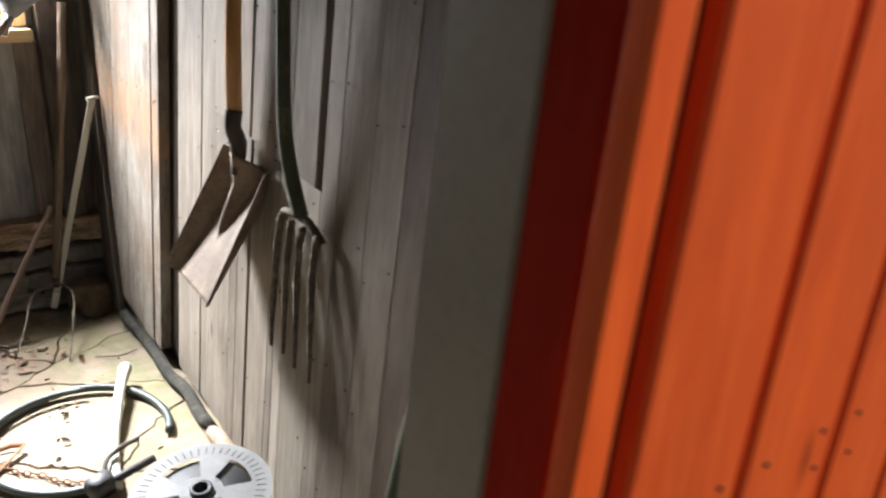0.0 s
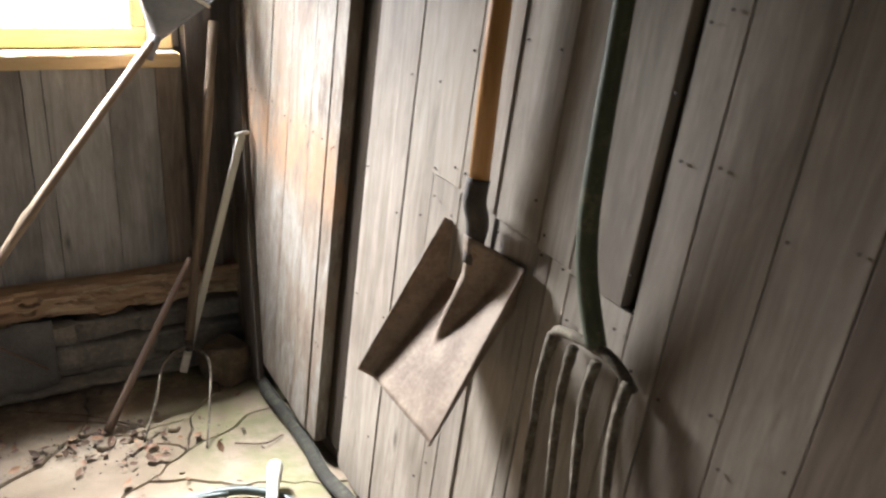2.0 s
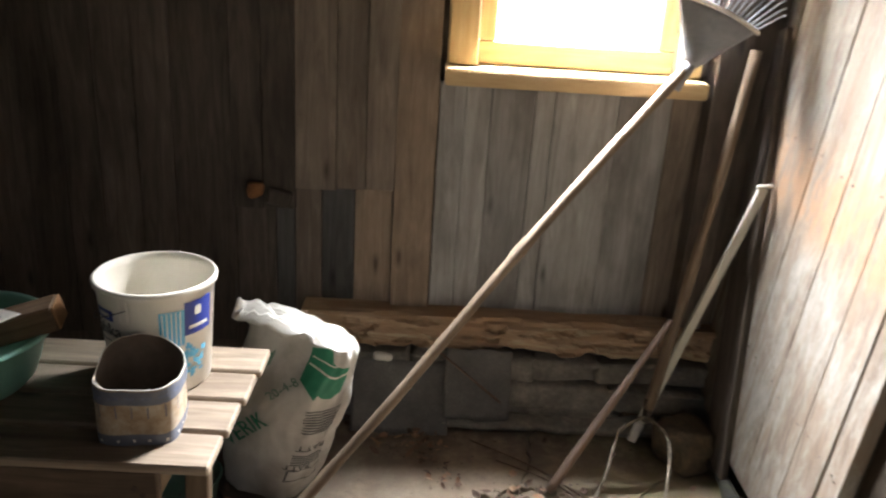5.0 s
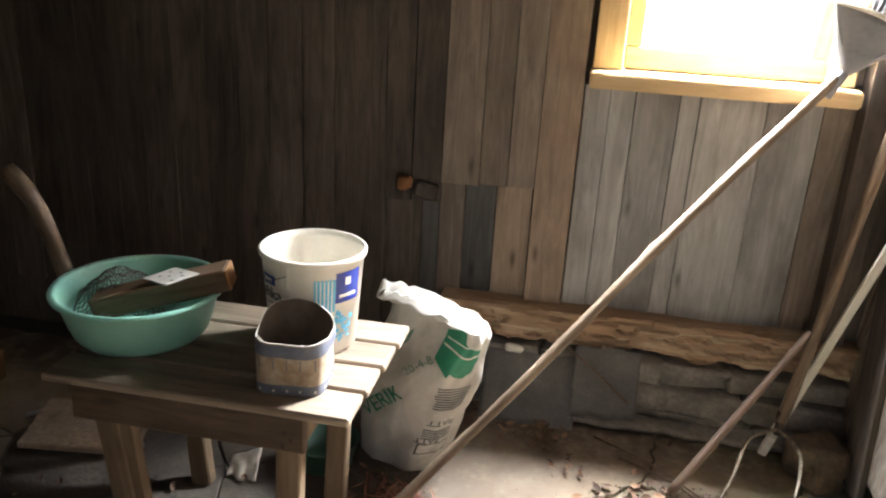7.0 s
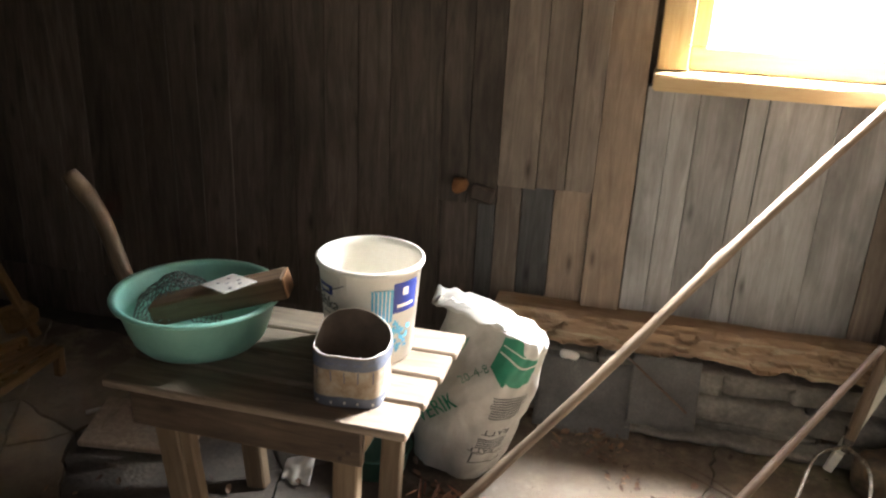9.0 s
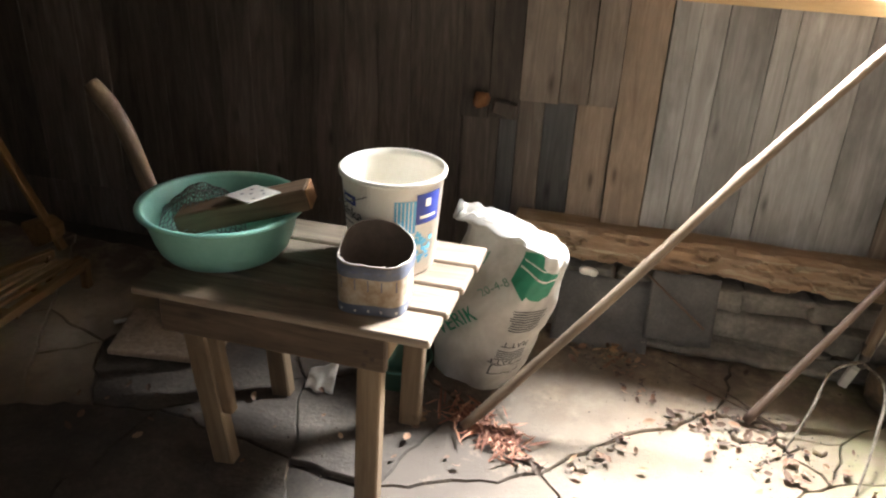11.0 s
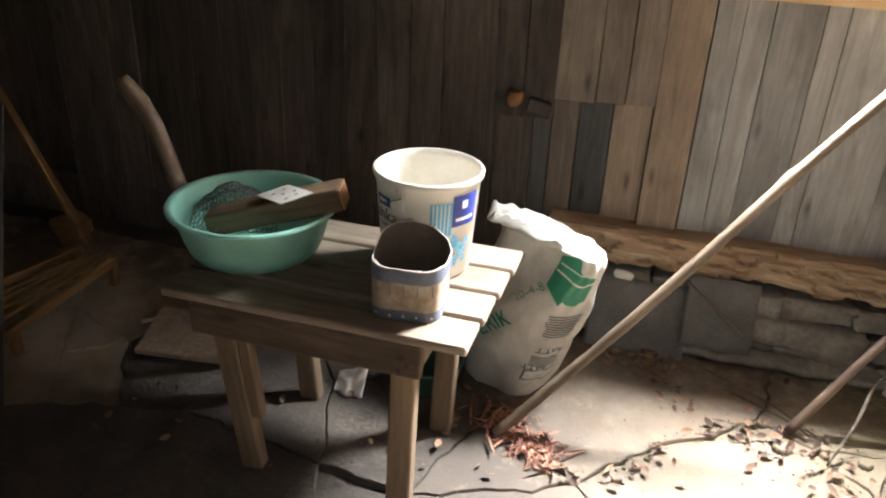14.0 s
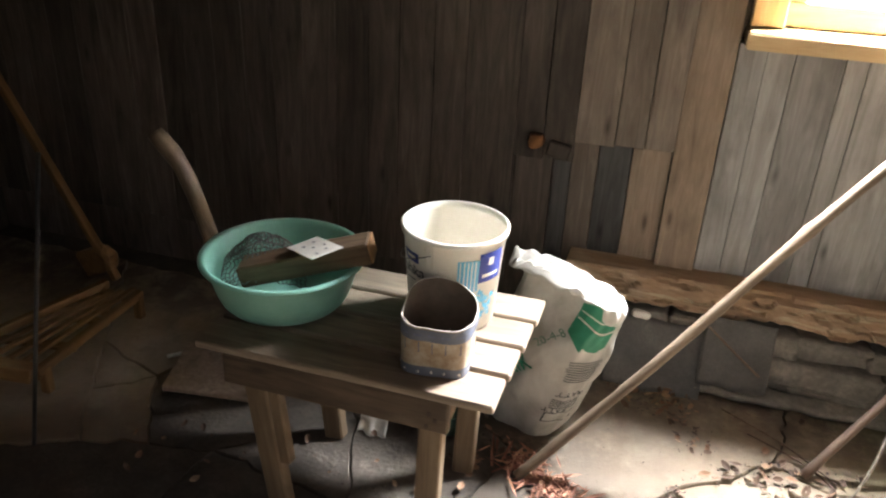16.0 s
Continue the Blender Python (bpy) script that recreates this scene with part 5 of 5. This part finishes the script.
ledge = part("mortar_ledge", sheet(lambda u, v: (0.46 + 0.80 * u, 5.475 + 0.06 * v + 0.012 * noise.noise(Vector((u * 9, v, 0))), 0.018 + 0.016 * v + 0.006 * noise.noise(Vector((u * 14, v * 3, 1)))), 40, 6, 0.02), STONE, None, smooth=True)
tagged(ledge, "pale broken mortar ledge at the foot of the wall", "mortar")
chip = part("paper_scrap", lump((0.062, 0.03, 0.026), 12, 0.5), PAPER, None, smooth=True, m=pose(0.257, 5.556, 0.207, 0, 10, 5))
tagged(chip, "crumpled white paper scrap stuck under the beam", "paper")
knob = part("tree_burl", lump((0.05, 0.045, 0.05), 21, 0.4), RUST, None, smooth=True, m=pose(-0.160, 5.640, 0.712))
tagged(knob, "orange-brown wood burl on the dark wall", "burl")
knob_plate = part("wood_cleat", box((0.075, 0.03, 0.05), None, 0.006), DARK_BOARD, None, m=pose(-0.085, 5.640, 0.712, 0, 12, 0))
tagged(knob_plate, "small dark wooden cleat nailed to the wall", "cleat")

wall_stick = thing("thin_stick", "thin dark stick leaning against the tar paper", "stick")
line_tube("stick", [(0.438, 5.510, 0.274), (0.644, 5.475, 0.121)], [0.0035, 0.0045], BROWN_POLE, wall_stick, 8)

# ---- under and beside the stool ----
paper_bag = part("paper_sack", sheet(lambda u, v: (-0.49 + 0.09 * u, 4.93 + 0.05 * v + 0.02 * noise.noise(Vector((u * 3, v * 3, 0))), 0.005 + 0.075 * v * (0.5 + 0.6 * u)), 12, 8, 0.003), PAPER, None, smooth=True)
tagged(paper_bag, "torn white paper sack under the stool", "paper")
tub = part("green_tub", lathe([(0, 0), (0.085, 0), (0.10, 0.075), (0.105, 0.075), (0.102, 0.08), (0.096, 0.078), (0.082, 0.006), (0, 0.006)], 40), DULL_GREEN, None, smooth=True, m=pose(-0.25, 5.09, 0.0))
tagged(tub, "small dull green plastic tub under the stool", "tub")


def slat_rack():
    ob = thing("wooden_sledge", "old amber slatted wooden sledge with a long handle", "sledge")
    def bar(a, b, w, h, name="slat"):
        a, b = Vector(a), Vector(b)
        d = b - a
        part(name, box((w, d.length, h), None, 0.003), CRATE_WOOD, ob, m=Matrix.Translation((a + b) / 2) @ d.to_track_quat("Y", "Z").to_matrix().to_4x4())
    a0, a1 = Vector((-1.462, 4.745, 0.09)), Vector((-1.471, 5.260, 0.09))
    b0, b1 = Vector((-1.760, 4.640, 0.12)), Vector((-1.588, 5.235, 0.12))
    bar(a0, a1, 0.026, 0.030, "rail")
    bar(b0, b1, 0.026, 0.030, "rail")
    for k in range(4):
        f = 0.14 + 0.17 * k
        bar(a0.lerp(b0, f + 0.05) + Vector((0, 0.02, 0.012)), a1.lerp(b1, f + 0.05) + Vector((0, -0.03 * k, 0.012)), 0.022, 0.012)
    for k in range(4):
        f = 0.03 + 0.31 * k
        bar(a0.lerp(a1, f) + Vector((0, 0, -0.022)), b0.lerp(b1, f) + Vector((0, 0, -0.022)), 0.034, 0.016, "crosspiece")
    bar(a0 + Vector((0.0, -0.012, 0.005)), a0.lerp(b0, 0.72) + Vector((0, -0.012, 0.03)), 0.05, 0.05, "end_board")
    for q in (a0.lerp(a1, 0.06), a0.lerp(a1, 0.96), b0.lerp(b1, 0.06), b0.lerp(b1, 0.96)):
        bar((q.x, q.y - 0.001, 0.0), (q.x, q.y + 0.001, q.z), 0.03, 0.03, "leg")
    bar((-1.600, 5.30, 0.100), (-1.972, 5.30, 0.830), 0.030, 0.026, "handle_bar")
    part("handle_block", lump((0.13, 0.07, 0.10), 17, 0.3, 2, 0.4), CRATE_WOOD, ob, "worn brown joint block", m=pose(-1.66, 5.315, 0.115, 0, -25, 0))


slat_rack()
rod = part("thin_rod", tube([(-1.324, 4.560, 0.0), (-1.308, 4.655, 0.410), (-1.292, 4.750, 0.820)], 0.006, 8), BLACK_RUBBER, None, smooth=True)
tagged(rod, "thin black rod standing beside the slatted frame", "rod")
plank = part("brown_plank", box((0.34, 0.22, 0.022), None, 0.004), BROWN_BOARD, None, m=pose(-0.98, 5.02, 0.030, 6, 3, 12))
tagged(plank, "reddish-brown plank piece lying on the floor", "plank")
edge_stick = part("pale_stick", tube([(-1.225, 5.05, 0.012), (-1.135, 5.13, 0.014)], 0.007, 8), PALE, None, smooth=True)
tagged(edge_stick, "short pale stick on the floor", "stick")


# ---- dry leaves, shavings and crumbs ----
def litter(name, spots, count, size, mat, label, seed, curl=0.35, long=1.6):
    rng = random.Random(seed)
    verts, faces = [], []
    for _ in range(count):
        (x0, y0), (x1, y1), spread = rng.choice(spots)
        t = rng.random()
        x = x0 + (x1 - x0) * t + rng.gauss(0, spread)
        y = y0 + (y1 - y0) * t + rng.gauss(0, spread)
        s = size * (0.5 + rng.random())
        m = Matrix.Translation((x, y, 0.006 + 0.010 * rng.random())) @ Euler((rng.gauss(0, 0.35), rng.gauss(0, 0.35), rng.random() * 6.28)).to_matrix().to_4x4()
        base = len(verts)
        for u, w in ((-1, 0), (-0.45, 0.75), (0.3, 0.8), (1, 0.05), (0.3, -0.8), (-0.45, -0.75), (0, 0)):
            z = s * curl * (u * u * 0.5 + w * w * 0.6) * (0.5 + rng.random())
            verts.append(m @ Vector((u * s * long / 2, w * s / 2, z)))
        for k in range(6):
            faces.append((base + k, base + (k + 1) % 6, base + 6))
    me = bpy.data.meshes.new(name)
    me.from_pydata(verts, [], faces)
    me.materials.append(mat)
    return tagged(new(name, me), label, "litter", kind="stuff")


CRACKS = [((0.245, 4.797), (0.15, 4.88), 0.02), ((0.309, 4.797), (0.448, 5.021), 0.018), ((0.448, 5.033), (0.693, 5.198), 0.022), ((0.714, 5.198), (0.927, 5.163), 0.035), ((0.181, 5.493), (0.501, 5.21), 0.035), ((0.82, 5.068), (1.087, 5.021), 0.05), ((0.661, 5.139), (0.874, 4.95), 0.06)]
litter("dry_leaves", CRACKS, 115, 0.019, LEAF, "dry brown leaves gathered along the cracks", 2)
litter("dry_leaves", [((-0.244, 4.75), (-0.032, 5.045), 0.10), ((0.181, 4.691), (1.034, 4.927), 0.16), ((0.181, 5.517), (1.034, 5.399), 0.08), ((-1.203, 4.691), (-0.351, 4.809), 0.15), ((0.714, 4.337), (1.14, 4.927), 0.14)], 120, 0.017, LEAF, "scattered dry brown leaves and twigs", 3)
litter("dry_leaves", [((0.25, 5.50), (0.36, 5.40), 0.05), ((0.36, 5.45), (0.48, 5.21), 0.025)], 75, 0.016, LEAF, "dark rotten leaves strewn below the wall", 12)
litter("bark_shavings", [((-0.032, 4.962), (0.16, 4.856), 0.028)], 260, 0.0075, SHAVING, "red-brown bark shavings heaped at the rake pole", 4, 0.9, 8.5)
litter("soil_crumbs", CRACKS + [((0.249, 5.483), (0.371, 5.55), 0.05), ((0.371, 5.50), (0.478, 5.22), 0.03), ((0.25, 5.48), (0.48, 5.22), 0.05), ((0.16, 5.517), (1.087, 5.564), 0.04), ((-0.404, 4.714), (-0.244, 4.596), 0.05), ((-0.457, 4.927), (-0.138, 5.104), 0.08)], 520, 0.005, CRUMB, "dark soil crumbs and grit", 5, 0.8, 1.3)
litter("soil_crumbs", [((-1.629, 4.573), (1.246, 4.691), 0.25), ((-0.138, 5.045), (1.246, 5.281), 0.2)], 160, 0.004, CRUMB, "fine grit over the concrete", 6, 0.8, 1.3)

def fragments(name, spots, count, size, mat, label, seed):
    """Small broken chips of concrete, many in one mesh."""
    rng = random.Random(seed)
    verts, faces = [], []
    for _ in range(count):
        (x0, y0), (x1, y1), spread = rng.choice(spots)
        t = rng.random()
        c = Vector((x0 + (x1 - x0) * t + rng.gauss(0, spread), y0 + (y1 - y0) * t + rng.gauss(0, spread), 0))
        s = size * (0.4 + rng.random() ** 2 * 1.4)
        turn, n = rng.random() * 6.28, rng.choice((5, 6, 7))
        base, tilt = len(verts), rng.gauss(0, 0.25)
        for z, k in ((-0.3, 1.0), (0.22, 1.0), (0.36, 0.8)):
            for i in range(n):
                a = turn + 6.2832 * i / n
                r = s * k * (0.72 + 0.45 * random.Random(seed * 991 + base + i).random()) / 2
                x, y = r * math.cos(a) * 1.3, r * math.sin(a)
                verts.append(c + Vector((x, y, s * z + tilt * x + 0.002)))
        for j in (0, 1):
            for i in range(n):
                faces.append((base + j * n + i, base + j * n + (i + 1) % n, base + (j + 1) * n + (i + 1) % n, base + (j + 1) * n + i))
        faces.append([base + 2 * n + i for i in range(n)])
    me = bpy.data.meshes.new(name)
    me.from_pydata(verts, [], faces)
    me.materials.append(mat)
    return tagged(new(name, me), label, "rubble", kind="stuff")


fragments("concrete_chips", CRACKS, 28, 0.021, CONCRETE, "broken concrete chips along the cracks", 8)

# ---- broken concrete floor: slabs between the cracks, each a piece ----
NODES = {
    "a": (-0.149, 4.62), "b": (0.096, 4.72), "c": (0.24, 4.791), "d": (0.128, 4.897), "e": (-0.021, 5.009), "f": (0.448, 5.027), "g": (0.698, 5.222), "h": (0.783, 5.564),
    "i": (0.852, 5.145), "j": (1.034, 5.175), "k": (0.98, 4.986), "l": (0.373, 4.644), "m": (0.544, 4.384), "n": (-0.191, 5.139), "o": (-0.308, 5.588), "p": (1.417, 5.163), "q": (1.417, 5.588),
    "r": (0.842, 4.88), "s": (1.417, 4.596), "t": (0.735, 4.431), "u": (0.991, 4.195), "v": (1.417, 3.983), "w": (0.544, 3.747), "x": (-0.191, 4.101), "y": (-0.404, 4.644), "z": (-0.511, 4.986),
    "A": (-0.841, 4.714), "B": (-1.033, 4.679), "C": (-1.224, 4.626), "D": (-1.437, 4.526), "E": (-1.203, 4.962), "F": (-1.352, 4.832), "G": (-1.491, 5.068), "H": (-1.789, 4.809), "I": (-0.937, 5.54), "J": (-1.789, 5.588),
    "K": (-0.937, 4.042), "L": (-1.789, 4.101), "M": (-2.513, 4.219), "N": (-2.513, 5.588), "O": (-2.513, 3.393), "P": (-0.884, 3.393), "Q": (0.075, 3.393), "R": (0.714, 3.275), "S": (1.417, 3.275), "T": (1.417, 2.59), "U": (-0.032, 2.59), "V": (-2.513, 2.59),
}
SLABS = ["abcde", "cbaxwml", "cdenohgf", "lcfgikr", "ghqji", "jqpk", "ijk", "krsp", "rlmtus", "mwvut",
         "usv", "eayzn", "yAKx", "zIEBA", "znoI", "yzA", "BEFC", "CFGHD", "FEG", "EIJG", "GJH", "BCDLKA", "DHL", "HJNM", "LHM",
         "LMOPK", "KPQx", "xQRw", "wRSv", "RSTUQ", "QUVOP"]


def jag(p, q):
    """Points between two corners, the same from either side."""
    a, b = (p, q) if p < q else (q, p)
    A, B = Vector(NODES[a]), Vector(NODES[b])
    rng = random.Random(ord(a) * 131 + ord(b))
    n = max(2, int((B - A).length / 0.035))
    side = Vector((-(B - A).y, (B - A).x)).normalized()
    out, w = [], 0.0
    for k in range(1, n):
        w = 0.6 * w + rng.gauss(0, 0.0085)
        out.append(A.lerp(B, k / n) + side * (w * min(1, 3 * k / n, 3 * (n - k) / n)))
    return out if a == p else out[::-1]


def slab_mesh(ring, seed):
    pts = []
    for p, q in zip(ring, ring[1:] + ring[0]):
        pts.append(Vector(NODES[p]))
        pts += jag(p, q)
    n = len(pts)
    if sum(pts[i - 1].x * pts[i].y - pts[i].x * pts[i - 1].y for i in range(n)) < 0:
        pts.reverse()
    rng = random.Random(seed)
    z0, tx, ty = 0.004 * (rng.random() - 0.6), 0.010 * (rng.random() - 0.5), 0.010 * (rng.random() - 0.5)
    c = sum(pts, Vector((0, 0))) / n

    def inset(g):
        out = []
        for i, p in enumerate(pts):
            d = (pts[(i + 1) % n] - pts[i - 1])
            nrm = Vector((-d.y, d.x)).normalized()
            out.append(p + nrm * (g * (0.75 + 0.5 * noise.noise(Vector((p.x * 9, p.y * 9, 0))))))
        return out
    bm = bmesh.new()
    rings = []
    for g, z in ((0.0025, -0.05), (0.0025, -0.006), (0.0065, 0.0)):
        rings.append([bm.verts.new((p.x, p.y, z + z0 + (p.x - c.x) * tx + (p.y - c.y) * ty)) for p in inset(g)])
    for a, b in zip(rings, rings[1:]):
        for i in range(n):
            bm.faces.new((a[i], a[(i + 1) % n], b[(i + 1) % n], b[i]))
    top = bm.faces.new(rings[-1])
    bmesh.ops.triangulate(bm, faces=[top])
    return bm


# slabs that take the darker mottled material
DARK_SLABS = {"BCDLKA", "yAKx", "DHL", "LHM", "LMOPK", "KPQx", "yzA", "zIEBA", "eayzn"}
floor = thing("floor", "cracked pale concrete floor broken into slabs", "floor", kind="structure")
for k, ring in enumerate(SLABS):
    part("slab", slab_mesh(ring, k), DARK_CONCRETE if ring in DARK_SLABS else CONCRETE, floor)
